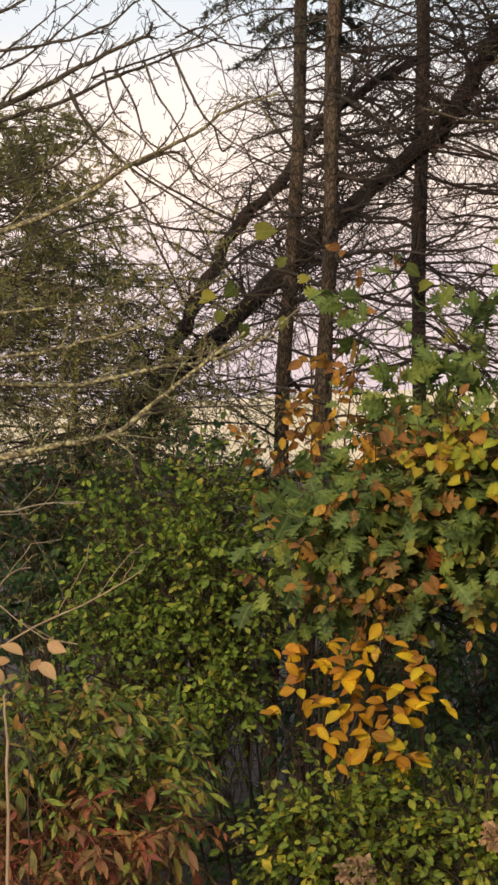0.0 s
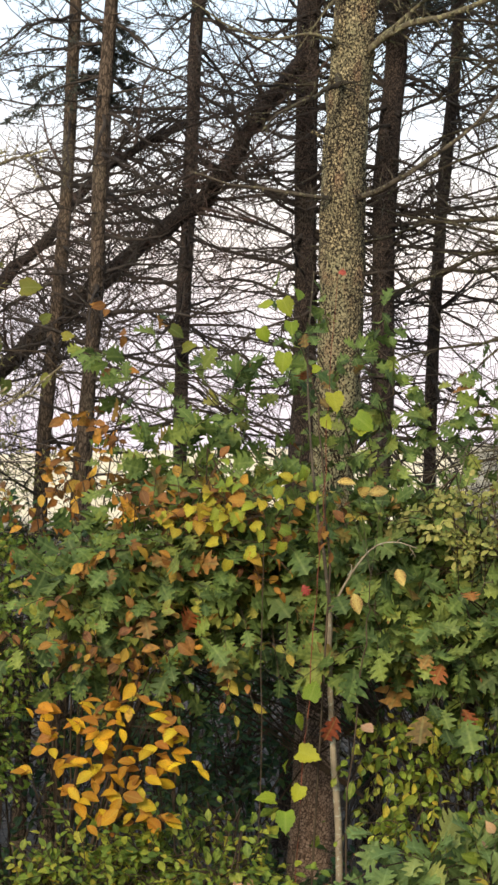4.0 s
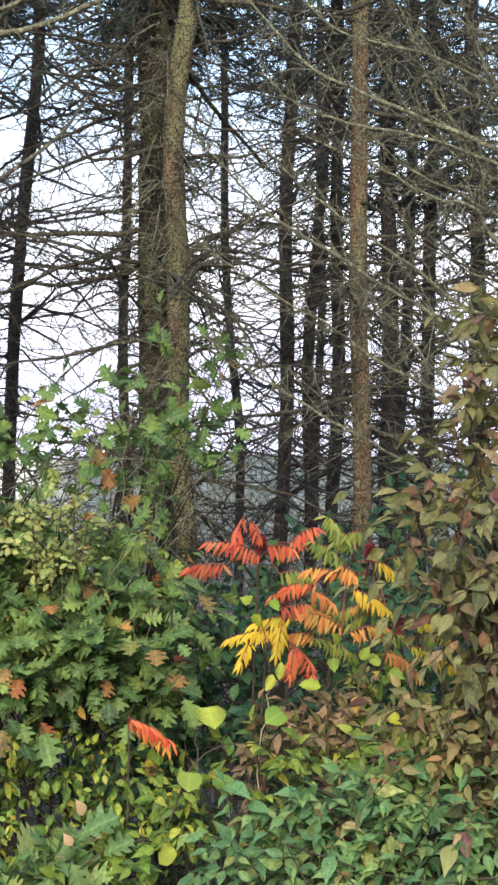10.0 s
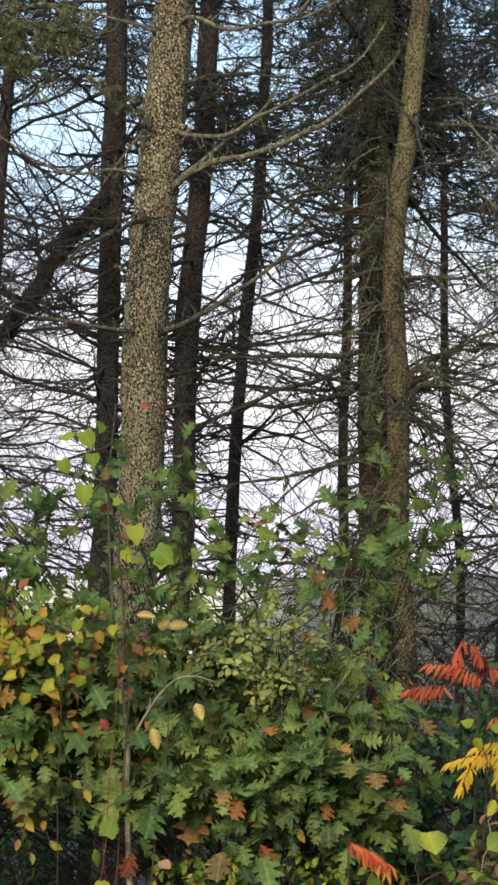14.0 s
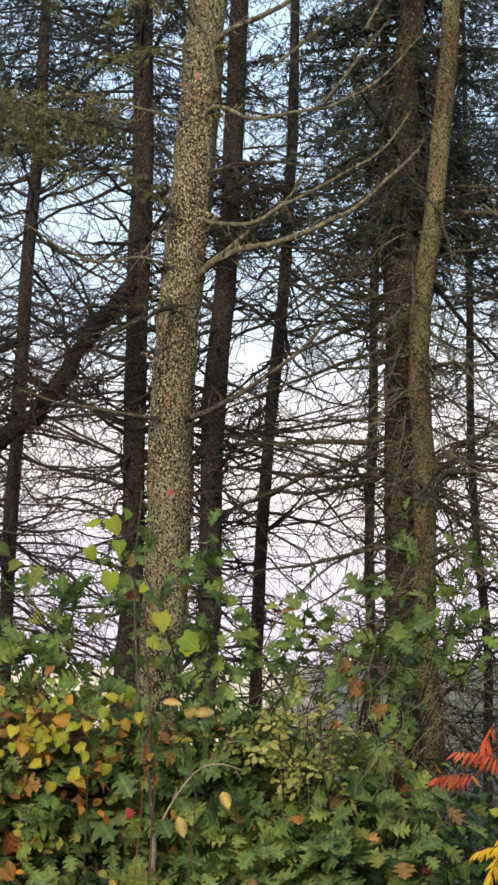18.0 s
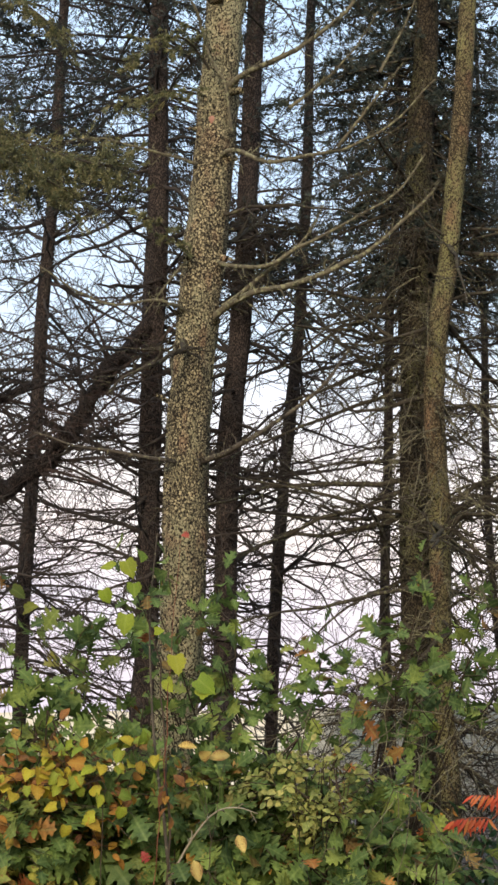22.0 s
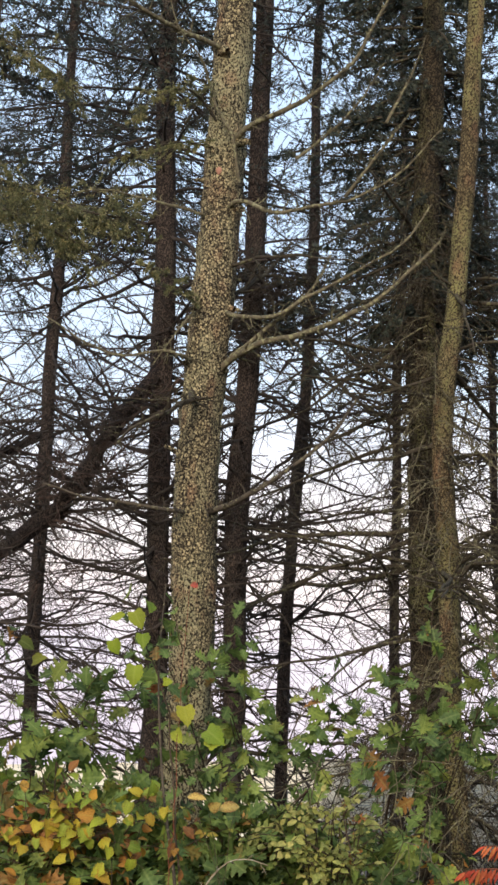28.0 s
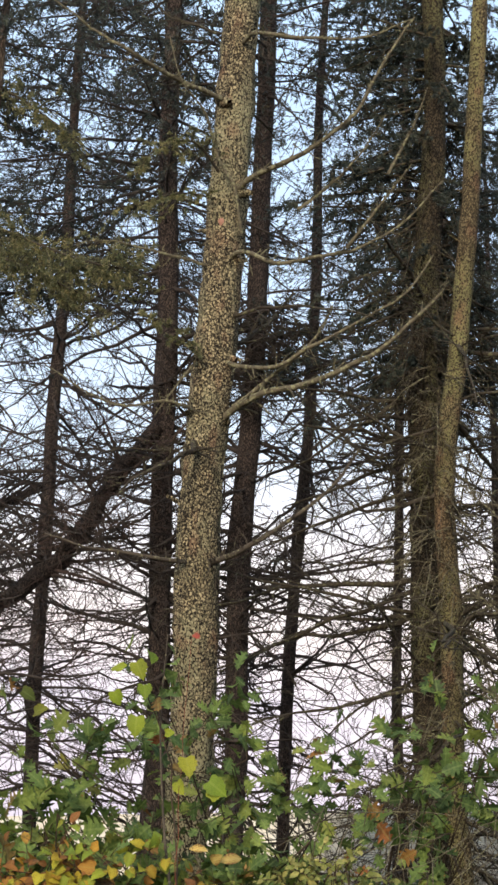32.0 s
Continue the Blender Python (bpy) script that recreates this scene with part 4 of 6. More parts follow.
# poles, and the plantation behind
pole_a = conifer(4, "slim brown conifer pole with a cracked side", -9.09, -8.72, 14.5, 0.050, 11, BARK_BROWN, TWIG_DARK, dead=(2.2, 6.4, 32), live=(5.4, 10.6, 34), reach=1.1,
                 trace=((-9.35, -12), (-9.36, -8.5), (-9.1, -0.2), (-8.89, 2.9), (-8.75, 5.9), (-8.66, 9.0), (-8.5, 14)))
conifer(5, "slim straight brown conifer pole", -7.96, -7.66, 14.0, 0.052, 10.5, BARK_BROWN, TWIG_DARK, dead=(2.5, 6.5, 34), live=(5.4, 10.2, 34), reach=1.1,
        trace=((-8.7, -12), (-8.56, -9.3), (-8.03, -0.9), (-7.87, 4.4), (-7.78, 8.9), (-7.6, 14)))
needled_limb(pole_a, 38, [spot(-8.75, 16.2, 14.4), spot(-7.14, 15.7, 13.6), spot(-5.6, 15.2, 13.2), spot(-4.4, 14.9, 13.0), spot(-3.2, 14.8, 12.9)], 0.014, NEEDLES_OLD, 84, 60)
needled_limb(pole_a, 381, [spot(-8.75, 15.2, 14.4), spot(-7.0, 14.9, 13.5), spot(-5.6, 14.4, 13.2), spot(-4.6, 14.0, 13.0)], 0.012, NEEDLES_OLD, 60, 60)
for n, (b0, e0, b1, e1) in enumerate(((-8.4, 11.2, -7.0, 11.0), (-8.4, 10.6, -6.9, 10.3), (-8.4, 10.0, -7.0, 9.6), (-8.4, 9.6, -7.4, 9.2), (-8.4, 10.3, -7.2, 10.6))):
    needled_limb(pole_a, 410 + n, [spot(b0, e0, 14.4), spot((b0 + b1) / 2, (e0 + e1) / 2 + 0.2, 14.9), spot(b1, e1, 15.2)], 0.009, NEEDLES, 26, 30, 0.0)
needled_limb(pole_a, 39, [spot(-8.75, 19.4, 14.4), spot(-7.4, 19.4, 14.1), spot(-6.1, 18.8, 13.8), spot(-5.0, 18.0, 13.6)], 0.014, NEEDLES_OLD, 50)
conifer(6, "dark conifer trunk among bare crossing boughs", -5.52, -5.18, 19, 0.066, 13.5, BARK_DARK, TWIG_DARK, dead=(2.5, 7.6, 84), live=(7.9, 11.8, 84), reach=2.0,
        trace=((-5.4, -9), (-5.38, 1.3), (-5.44, 5.1), (-5.32, 11.2), (-5.19, 17.3)))
conifer(7, "dark straight conifer trunk against the sky", -2.05, -2.45, 16, 0.092, 14, BARK_DARK, TWIG_DARK, dead=(2.5, 7.5, 72), live=(7.4, 11.0, 80), reach=1.9,
        trace=((-2.1, -10), (-2.1, 2.2), (-2.22, 8.3), (-2.36, 11.4), (-2.28, 14.4), (-2.5, 17.5)))
nest_tree = conifer(8, "dark leaning conifer trunk against the sky", -0.1, 0.12, 16, 0.088, 14, BARK_DARK, TWIG_DARK, dead=(2.5, 7.4, 50), live=(8.0, 11.5, 14), reach=1.7,
                    trace=((0.1, -10), (0.0, 2), (-0.03, 5.3), (-0.06, 8.2), (0.07, 10.5), (0.2, 14.2), (0.16, 19.8)))
conifer(9, "thin dark conifer trunk with whorls of bare boughs", 1.40, 1.52, 18, 0.056, 13, BARK_DARK, TWIG_DARK, dead=(2.0, 8.2, 78), live=(9.0, 11.5, 14), reach=2.1,
        trace=((1.3, -9), (1.37, 1.7), (1.43, 5.6), (1.5, 8.2), (1.78, 10.5), (1.8, 13), (1.72, 17.6)))
conifer(10, "thin dark conifer trunk in shade", 4.45, 4.2, 20, 0.050, 13, BARK_DARK, TWIG_DARK, dead=(2.5, 8.0, 60), live=(8.6, 11.5, 26), reach=2.0)
conifer(12, "very thin dark conifer stem", 7.55, 6.78, 20, 0.044, 11, BARK_DARK, TWIG_DARK, dead=(2.5, 8.0, 50), live=(7.2, 10.8, 34), reach=1.7,
        trace=((7.9, -8), (7.58, 1.1), (7.27, 3.2), (7.07, 5.4), (6.85, 8.4), (6.79, 11.4)))
conifer(13, "dark conifer trunk beside a narrower one", 8.74, 8.68, 18, 0.062, 13, BARK_DARK, TWIG_DARK, dead=(2.2, 7.0, 44), live=(6.8, 11.5, 46), reach=1.8)
conifer(14, "narrow dark conifer trunk leaning from its neighbour", 9.5, 9.8, 18.4, 0.052, 12, BARK_DARK, TWIG_DARK, dead=(3.0, 6.8, 30), live=(7.0, 11, 36), reach=1.6,
        trace=((9.7, -9), (9.5, 1.2), (9.35, 3.2), (9.42, 5.4), (9.59, 9.2), (9.8, 14)))
conifer(15, "dark brown conifer trunk in the dense rows", 10.1, 9.9, 19, 0.060, 13, BARK_DARK, TWIG_DARK, dead=(2.4, 7.0, 40), live=(6.8, 11.5, 46), reach=1.8)
conifer(16, "thin far conifer stem", 9.66, 9.35, 23, 0.045, 12, BARK_DARK, TWIG_DARK, dead=(2.4, 8.0, 30), live=(7, 11.5, 60), reach=1.8)
conifer(17, "rust-brown conifer trunk with flaking bark", 10.78, 10.5, 14.5, 0.066, 12, BARK_RUST, TWIG_MOSS, dead=(3.2, 7.0, 56), live=(6.6, 11, 36), reach=1.5)
conifer(18, "dark conifer trunk in the dense rows", 11.70, 10.95, 17, 0.066, 13, BARK_DARK, TWIG_DARK, dead=(2.4, 6.5, 44), live=(6.2, 11, 50), reach=1.7)
conifer(19, "shaded conifer trunk at the thick end of the rows", 12.65, 12.3, 18, 0.060, 13, BARK_DARK, TWIG_MOSS, dead=(2.4, 6.8, 54), live=(5.2, 10.5, 74), reach=1.8)
conifer(20, "shaded conifer trunk behind bronze leaves", 14.2, 13.2, 17, 0.066, 13, BARK_DARK, TWIG_MOSS, dead=(2.4, 6.8, 60), live=(4.5, 10.5, 110), reach=1.8)
conifer(22, "far dark conifer in the next row", -2.08, -2.45, 25, 0.07, 14, BARK_DARK, TWIG_DARK, dead=(3.0, 8.6, 54), live=(8.8, 13.0, 70), reach=2.3)
conifer(23, "far dark conifer in the next row", 5.75, 5.3, 26, 0.06, 14, BARK_DARK, TWIG_DARK, dead=(4.0, 9.0, 40), live=(8.8, 13.0, 100), reach=2.2)
conifer(24, "far dark conifer in the next row", 12.0, 11.9, 25, 0.07, 14, BARK_DARK, TWIG_DARK, dead=(3.0, 8.0, 46), live=(8, 12, 60), reach=2.3)
conifer(25, "far dark conifer in the next row", -7.85, -7.6, 26, 0.06, 13, BARK_DARK, TWIG_DARK, dead=(3.0, 8.0, 84), live=(10, 13.0, 40), reach=2.3)
conifer(27, "far dark conifer with a low crown", -5.5, -5.25, 27, 0.05, 15, BARK_DARK, TWIG_DARK, dead=(4.0, 9.0, 30), live=(9.6, 14, 60), reach=2.3)
conifer(28, "far dark conifer with a low crown", 4.35, 4.2, 27, 0.04, 15, BARK_DARK, TWIG_DARK, dead=(4.0, 9.0, 26), live=(9.0, 14, 92), reach=2.2)
conifer(29, "small evergreen with dull olive sprays", -14.7, -14.6, 15.0, 0.03, 4.3, BARK_BROWN, TWIG_GREY, dead=(1.6, 3.6, 0),
        live=(1.8, 4.1, 80), reach=1.7, needle_m=NEEDLES_OLD, per=24, needle_w=0.008, name="young_evergreen")
beard(nest_tree, 350, -0.4, 15.8, 6.3, 7.0, 90, 0.5, TWIG_DARK, drop=0.1)
beard(nest_tree, 351, 0.5, 15.8, 6.2, 7.05, 130, 0.5, TWIG_DARK, drop=0.1)
beard(nest_tree, 352, 1.5, 15.8, 6.35, 6.85, 90, 0.45, TWIG_DARK, drop=0.1)
for n, (b0, e0, b1, e1) in enumerate(((-0.2, 13.4, 1.2, 14.0), (0.0, 12.9, 2.0, 13.2), (0.1, 12.3, 1.7, 12.5), (0.0, 13.2, -1.0, 13.5), (0.1, 12.0, -0.9, 12.0), (0.0, 11.7, 1.2, 11.7))):
    needled_limb(nest_tree, 390 + n, [spot(b0, e0, 15.9), spot((b0 + b1) / 2, (e0 + e1) / 2 + 0.15, 15.7), spot(b1, e1, 15.6)], 0.012, NEEDLES, 22, 26, 0.2)
beard(nest_tree, 353, 0.9, 15.9, 4.9, 5.4, 40, 0.4, TWIG_DARK, drop=0.1)
# the pale young evergreen at the open end
conifer(26, "young evergreen with pale yellow-green sprays", -17.2, -17.2, 13.4, 0.04, 5.0, BARK_BROWN, TWIG_GREY, dead=(1.6, 3.6, 0),
        live=(2.0, 4.8, 190), reach=2.5, needle_m=NEEDLES_GOLD, per=30, needle_w=0.0085, needle_l=0.036, name="young_evergreen")


def leaning(seed, label, pts, r, twigs, name="leaning_tree", end=0.7, side_boughs=16, reach=1.3):
    """A tree that has fallen against its neighbours."""
    rng = np.random.default_rng(seed)
    line = spline([spot(*p) for p in pts], 40)
    foot = line[0]
    ob = thing(name, tuple(foot), label, "tree")
    rad = r * np.linspace(1, end, 40)
    line[1:-1] += rng.normal(0, 0.012, (38, 3))
    part("trunk", trunk_geo(rng, line, rad, 12, 0.1), BARK_DARK, ob)
    for i in range(side_boughs):
        j = rng.integers(8, 38)
        az, el = rng.uniform(0, 6.28), rng.uniform(-0.2, 0.9)
        d = np.array([math.cos(az) * math.cos(el), math.sin(az) * math.cos(el) * 0.6, math.sin(el)]) * reach * rng.uniform(0.4, 1.1)
        limb(ob, rng, [line[j], line[j] + d * 0.5 + rng.normal(0, 0.06, 3), line[j] + d], 0.013, TWIG_RED if i % 3 == 0 else TWIG_DARK, twigs=twigs, twig_len=0.36)
    return ob


fallen = leaning(31, "dark fallen conifer leaning into the standing trunks", ((-23.5, -10.4, 15.4), (-18, -5.2, 15.4), (-14, -1.41, 15.5), (-12.3, 0.13, 15.5), (-10.6, 1.7, 15.6),
        (-8.67, 3.66, 15.6), (-6.1, 5.94, 15.7), (-4.88, 6.98, 15.8), (-3.68, 8.9, 15.85), (-2.46, 10.6, 15.9)), 0.074, 14, end=0.8, side_boughs=64)
leaning(32, "dark curved leaning stem crossing a fallen conifer", ((-14.0, -10.6, 16.2), (-13.2, -5, 16.2), (-12.7, -1.4, 16.2), (-12.0, 1.2, 16.2), (-11.1, 3.04, 16.2), (-10.35, 4.4, 16.2),
        (-9.14, 5.63, 16.2), (-8.2, 7.0, 16.2), (-7.0, 8.03, 16.2), (-5.5, 8.8, 16.3)), 0.062, 12, end=0.5, side_boughs=30)

for n, (b, z0, z1) in enumerate(((-13.6, 2.5, 3.2), (-12.5, 2.8, 3.6), (-11.6, 3.0, 3.9), (-10.6, 3.2, 4.3), (-9.6, 3.5, 4.6), (-8.4, 3.8, 4.8))):
    beard(fallen, 360 + n, b, 15.4, z0, z1, 26, 0.8, TWIG_DARK)
for n, (b, z0, z1) in enumerate(((-9.0, 3.4, 4.5), (-7.6, 3.9, 4.8), (-6.4, 4.2, 5.3), (-5.2, 4.3, 5.6), (-4.2, 4.6, 5.8), (-3.2, 4.8, 6.0))):
    beard(fallen, 380 + n, b, 15.5, z0, z1, 34, 0.7, TWIG_RED if n % 2 else TWIG_DARK, drop=0.15)

# trees beside the view whose branches reach in
edge_left = conifer(41, "lichened roadside tree whose bare branches reach across", -22, -21.5, 11, 0.12, 10, BARK_PALE, TWIG_LICHEN,
                    dead=(2.4, 7, 12), live=(8.2, 9.8, 0), reach=1.2, name="roadside_tree", group="")
rng = np.random.default_rng(42)
left_limbs = (
    (((-21.9, -3.0, 11), (-19, -2.3, 10.6), (-16.7, -1.87, 10.4), (-15.2, -1.56, 10.3), (-13.7, -1.25, 10.3), (-12.8, -0.56, 10.3), (-11.6, 0.44, 10.3), (-10.2, 1.4, 10.3)), 0.024),
    (((-21.9, -0.2, 11), (-19, 0.0, 10.8), (-16.7, 0.11, 10.7), (-14.9, 0.12, 10.7), (-12.9, 0.51, 10.7), (-11.7, 0.75, 10.7), (-10.3, 1.2, 10.7), (-8.9, 2.3, 10.7)), 0.017),
    (((-21.9, 0.2, 11), (-18.5, 0.5, 11), (-16.7, 0.87, 11), (-14.5, 1.34, 11), (-12.9, 1.81, 10.9), (-11.4, 2.6, 10.9)), 0.015),
    (((-21.9, 1.4, 11.2), (-18.5, 1.8, 11.2), (-15.5, 2.3, 11.2), (-13.2, 2.6, 11.1), (-11.2, 3.6, 11.1)), 0.011),
    (((-21.8, 1.8, 11), (-19, 3.1, 11), (-16.7, 4.05, 11), (-14.5, 4.98, 11), (-13.1, 5.9, 11), (-11.7, 6.6, 11), (-10.7, 7.28, 11), (-9.4, 7.9, 11)), 0.019),
    (((-21.8, 5.6, 11), (-19, 6.6, 11), (-16.7, 7.64, 11), (-15.4, 8.26, 11), (-14.2, 8.88, 11), (-13.1, 9.4, 11), (-12.8, 9.5, 11), (-12.7, 9.9, 11)), 0.020),
    (((-21.8, 5.2, 11), (-19, 6.4, 11.2), (-15.7, 7.66, 11.2), (-14.3, 8.28, 11.2), (-13.3, 8.59, 11.2), (-12.2, 9.13, 11.2), (-11.1, 9.6, 11.2)), 0.015),
    (((-21.8, 4.0, 11), (-18.5, 4.9, 11.2), (-16.7, 5.55, 11.2), (-15.5, 6.02, 11.2), (-14.3, 6.8, 11.2), (-13.2, 8.2, 11.2)), 0.012),
    (((-14.9, 8.0, 11.1), (-14.6, 7.38, 11.1), (-14.0, 6.64, 11.1), (-13.1, 5.9, 11.1), (-11.7, 5.0, 11.1), (-10.6, 4.4, 11.1)), 0.012),
    (((-13.1, 6.0, 11.0), (-12.0, 6.37, 11.0), (-11.4, 5.62, 11.0), (-10.2, 4.87, 11.0)), 0.009),
    (((-14.0, 8.6, 11.0), (-13.7, 7.47, 11.0), (-13.0, 6.8, 11.0), (-12.3, 6.06, 11.0)), 0.007),
    (((-21.8, 6.6, 11.2), (-18.6, 7.6, 11.4), (-15.8, 8.8, 11.5), (-13.6, 10.8, 11.5)), 0.012),
    (((-21.8, 2.6, 11.2), (-18.6, 3.0, 11.6), (-15.4, 4.0, 11.7), (-12.6, 5.2, 11.8), (-11.0, 6.8, 11.8)), 0.010),
    (((-21.8, 7.4, 11.2), (-18, 8.8, 11.0), (-15.0, 9.4, 10.9), (-12.4, 10.9, 10.9)), 0.013),
    (((-12.2, 9.1, 11.0), (-11.4, 7.6, 11.0), (-10.6, 6.8, 11.0), (-9.8, 6.4, 11.0)), 0.008),
    (((-21.7, 8.2, 11), (-19, 9.4, 11), (-16.6, 9.9, 11), (-14.4, 11.2, 11)), 0.016),
    (((-13.65, 8.5, 11.1), (-13.12, 7.7, 11.1), (-12.84, 6.81, 11.1), (-12.19, 6.34, 11.1), (-11.12, 5.74, 11.1), (-10.05, 5.14, 11.1)), 0.007),
    (((-12.9, 8.8, 11.2), (-12.43, 7.86, 11.1), (-11.89, 7.12, 11.1), (-11.2, 5.92, 11.1), (-10.43, 4.87, 11.1)), 0.007),
    (((-13.2, 10.9, 11.3), (-12.67, 10.37, 11.3), (-12.06, 9.79, 11.3), (-10.99, 9.06, 11.3), (-10.6, 7.88, 11.3)), 0.007),
    (((-17.6, 7.3, 11.1), (-16.75, 8.68, 11.1), (-15.85, 9.44, 11.1), (-15.1, 10.04, 11.1), (-14.34, 10.5, 11.1)), 0.008),
    (((-16.7, 7.7, 11.2), (-16.15, 8.32, 11.2), (-15.4, 9.45, 11.2), (-15.25, 10.6, 11.2)), 0.006),
    (((-14.3, 8.3, 11.2), (-13.35, 8.6, 11.2), (-11.75, 9.21, 11.2), (-10.99, 9.8, 11.2), (-10.2, 10.6, 11.2)), 0.008),
    (((-13.4, 5.6, 11.0), (-12.65, 4.7, 11.0), (-12.18, 3.8, 11.0), (-11.57, 3.04, 11.0)), 0.006),
    (((-12.06, 9.4, 11.3), (-11.22, 9.65, 11.3), (-10.38, 9.07, 11.3), (-9.61, 8.92, 11.3)), 0.006),
    (((-12.6, 6.3, 11.0), (-12.2, 6.82, 11.0), (-11.74, 7.57, 11.0), (-11.98, 8.61, 11.0)), 0.006),
    (((-11.0, 7.1, 11.0), (-10.7, 6.4, 11.0), (-10.2, 7.2, 11.0), (-10.06, 8.4, 11.0)), 0.006))
for pts, r in left_limbs:
    limb(edge_left, rng, [spot(*p) for p in pts], r, TWIG_LICHEN if pts[0][1] < 2.5 else TWIG_BARE, twigs=34 if r > 0.0085 else 13, twig_len=0.17, sub=4 if r > 0.0085 else 2, k=24)
edge_right = conifer(43, "lichened conifer whose long bare boughs sweep down", 17.2, 17.0, 11.5, 0.11, 12, BARK_PALE, TWIG_MOSS,
                     dead=(3.0, 7, 30), live=(7, 11.5, 45), reach=1.9, name="boundary_spruce", group="")
for pts, r in (
        (((17.1, 8.0, 11.5), (14.29, 9.08, 11.2), (11.41, 10.13, 11.0), (9.0, 11.16, 10.9), (7.0, 12.9, 10.9)), 0.022),
        (((17.1, 7.5, 11.5), (14.31, 8.63, 11.2), (12.48, 9.14, 11.0), (9.36, 9.77, 10.9), (7.6, 10.9, 10.9)), 0.018),
        (((17.1, 4.2, 11.5), (14.38, 6.55, 11.2), (13.77, 7.35, 11.1), (12.52, 7.78, 11.0), (11.17, 8.3, 11.0), (9.0, 9.2, 11.0)), 0.018),
        (((17.1, 2.6, 11.5), (13.78, 4.09, 11.2), (11.79, 5.26, 11.1), (9.69, 6.42, 11.0), (7.57, 7.78, 11.0), (6.0, 9.2, 11.0)), 0.018),
        (((17.1, 3.6, 11.5), (13.75, 4.91, 11.3), (12.39, 5.69, 11.2), (10.28, 7.06, 11.1), (8.9, 8.13, 11.1), (7.5, 9.55, 11.1)), 0.014),
        (((17.1, 0.6, 11.5), (13.6, 2.3, 11.4), (11.34, 3.5, 11.3), (9.76, 4.48, 11.2), (7.65, 5.64, 11.2), (6.2, 6.6, 11.2)), 0.013),
        (((17.1, -1.0, 11.5), (12.26, 0.55, 11.3), (9.85, 1.7, 11.2), (7.76, 2.66, 11.1), (6.4, 3.6, 11.1)), 0.014),
        (((17.1, 0.2, 11.5), (14.0, 2.2, 11.3), (12.79, 3.14, 11.2), (11.09, 4.62, 11.2), (9.8, 6.2, 11.2)), 0.011),
        (((17.1, 9.4, 11.5), (14.4, 10.6, 11.2), (13.5, 12.0, 11.1), (12.9, 13.6, 11.0)), 0.016),
        (((17.1, 10.4, 11.5), (14.6, 10.7, 11.2), (12.4, 11.6, 11.1), (10.2, 12.2, 11.0), (8.0, 14.0, 11.0)), 0.014),
        (((17.1, 5.8, 11.5), (14.6, 8.0, 11.3), (12.6, 10.4, 11.2), (11.6, 12.8, 11.2)), 0.012),
        (((17.1, 6.4, 11.5), (14.0, 7.6, 11.3), (11.2, 9.2, 11.2), (9.6, 11.6, 11.2)), 0.012),
        (((17.1, 9.0, 11.7), (14.6, 10.0, 11.5), (12.6, 11.4, 11.4), (10.8, 13.4, 11.4)), 0.012), (((17.1, 7.2, 11.8), (14.2, 8.2, 11.6), (12.0, 9.8, 11.6), (10.4, 12.2, 11.6)), 0.012),
        (((17.1, 5.0, 11.8), (14.6, 5.6, 11.6), (12.6, 6.6, 11.6), (11.0, 8.4, 11.6)), 0.011), (((17.1, 3.0, 11.8), (14.8, 3.4, 11.6), (13.0, 4.4, 11.6), (11.6, 6.4, 11.6)), 0.010),
        (((17.1, 11.4, 11.7), (15.0, 11.8, 11.5), (13.2, 12.4, 11.4), (11.4, 14.0, 11.4)), 0.013), (((17.1, 1.2, 11.8), (15.0, 1.8, 11.6), (13.0, 2.4, 11.6), (11.8, 3.6, 11.6)), 0.010)):
    limb(edge_right, rng, [spot(*p) for p in pts], r * 0.8, TWIG_OLIVE, twigs=54, twig_len=0.21, sub=4, k=26, lift=0.0)



# ---- brush under the trees, far thicket ----
def brush(seed, name, label, b0, b1, d0, d1, n, height, material, r=0.006, twigs=5, arch=0.5):
    rng = np.random.default_rng(seed)
    b, d = np.radians(rng.uniform(b0, b1, n)), rng.uniform(d0, d1, n)
    x, y = d * np.sin(b), d * np.cos(b)
    p0 = np.stack([x, y, ground_z(x, y) - 0.03], -1)
    way = unit(np.stack([rng.normal(0, 0.35, n), rng.normal(0, 0.3, n), np.ones(n)], -1))
    ln = height * rng.uniform(0.55, 1.15, n)
    bend = np.stack([rng.normal(0, arch, n), rng.normal(0, arch * 0.6, n), -rng.uniform(0, arch, n)], -1)
    prim = bows(rng, p0, way, ln, bend, 0.08, 8)
    r0 = r * rng.uniform(0.6, 1.2, n)
    tp, tr, sp = twiggy(rng, prim, r0, twigs, 0.35, sub=2, lift=0.2)
    mx, my = float(x.mean()), float(y.mean())
    ob = thing(name, (mx, my, float(ground_z(mx, my))), label, "brush", kind="stuff")
    g = Geo().add(*tubes(prim, np.maximum(r0[:, None] * np.linspace(1, 0.3, 8)[None], 0.002), 4))
    g.add(*tubes(tp.reshape(-1, 5, 3), tr.reshape(-1, 5), 3)).add(*tubes(sp.reshape(-1, 3, 3)[:, ::2], np.full((n * twigs * 2, 2), 0.0018), 3))
    part("canes", g, material, ob, kind="stuff")
    return ob


brush(51, "bare_brush", "grey-brown leafless brush under the conifers", -2, 14.5, 13.4, 21, 380, 3.2, TWIG_GREY)
brush(52, "bare_brush", "dark leafless brush beside the leaning trunk", -17, -2, 13.5, 17, 230, 3.0, TWIG_DARK)
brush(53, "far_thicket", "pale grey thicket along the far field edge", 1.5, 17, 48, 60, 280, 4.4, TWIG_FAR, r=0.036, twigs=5)


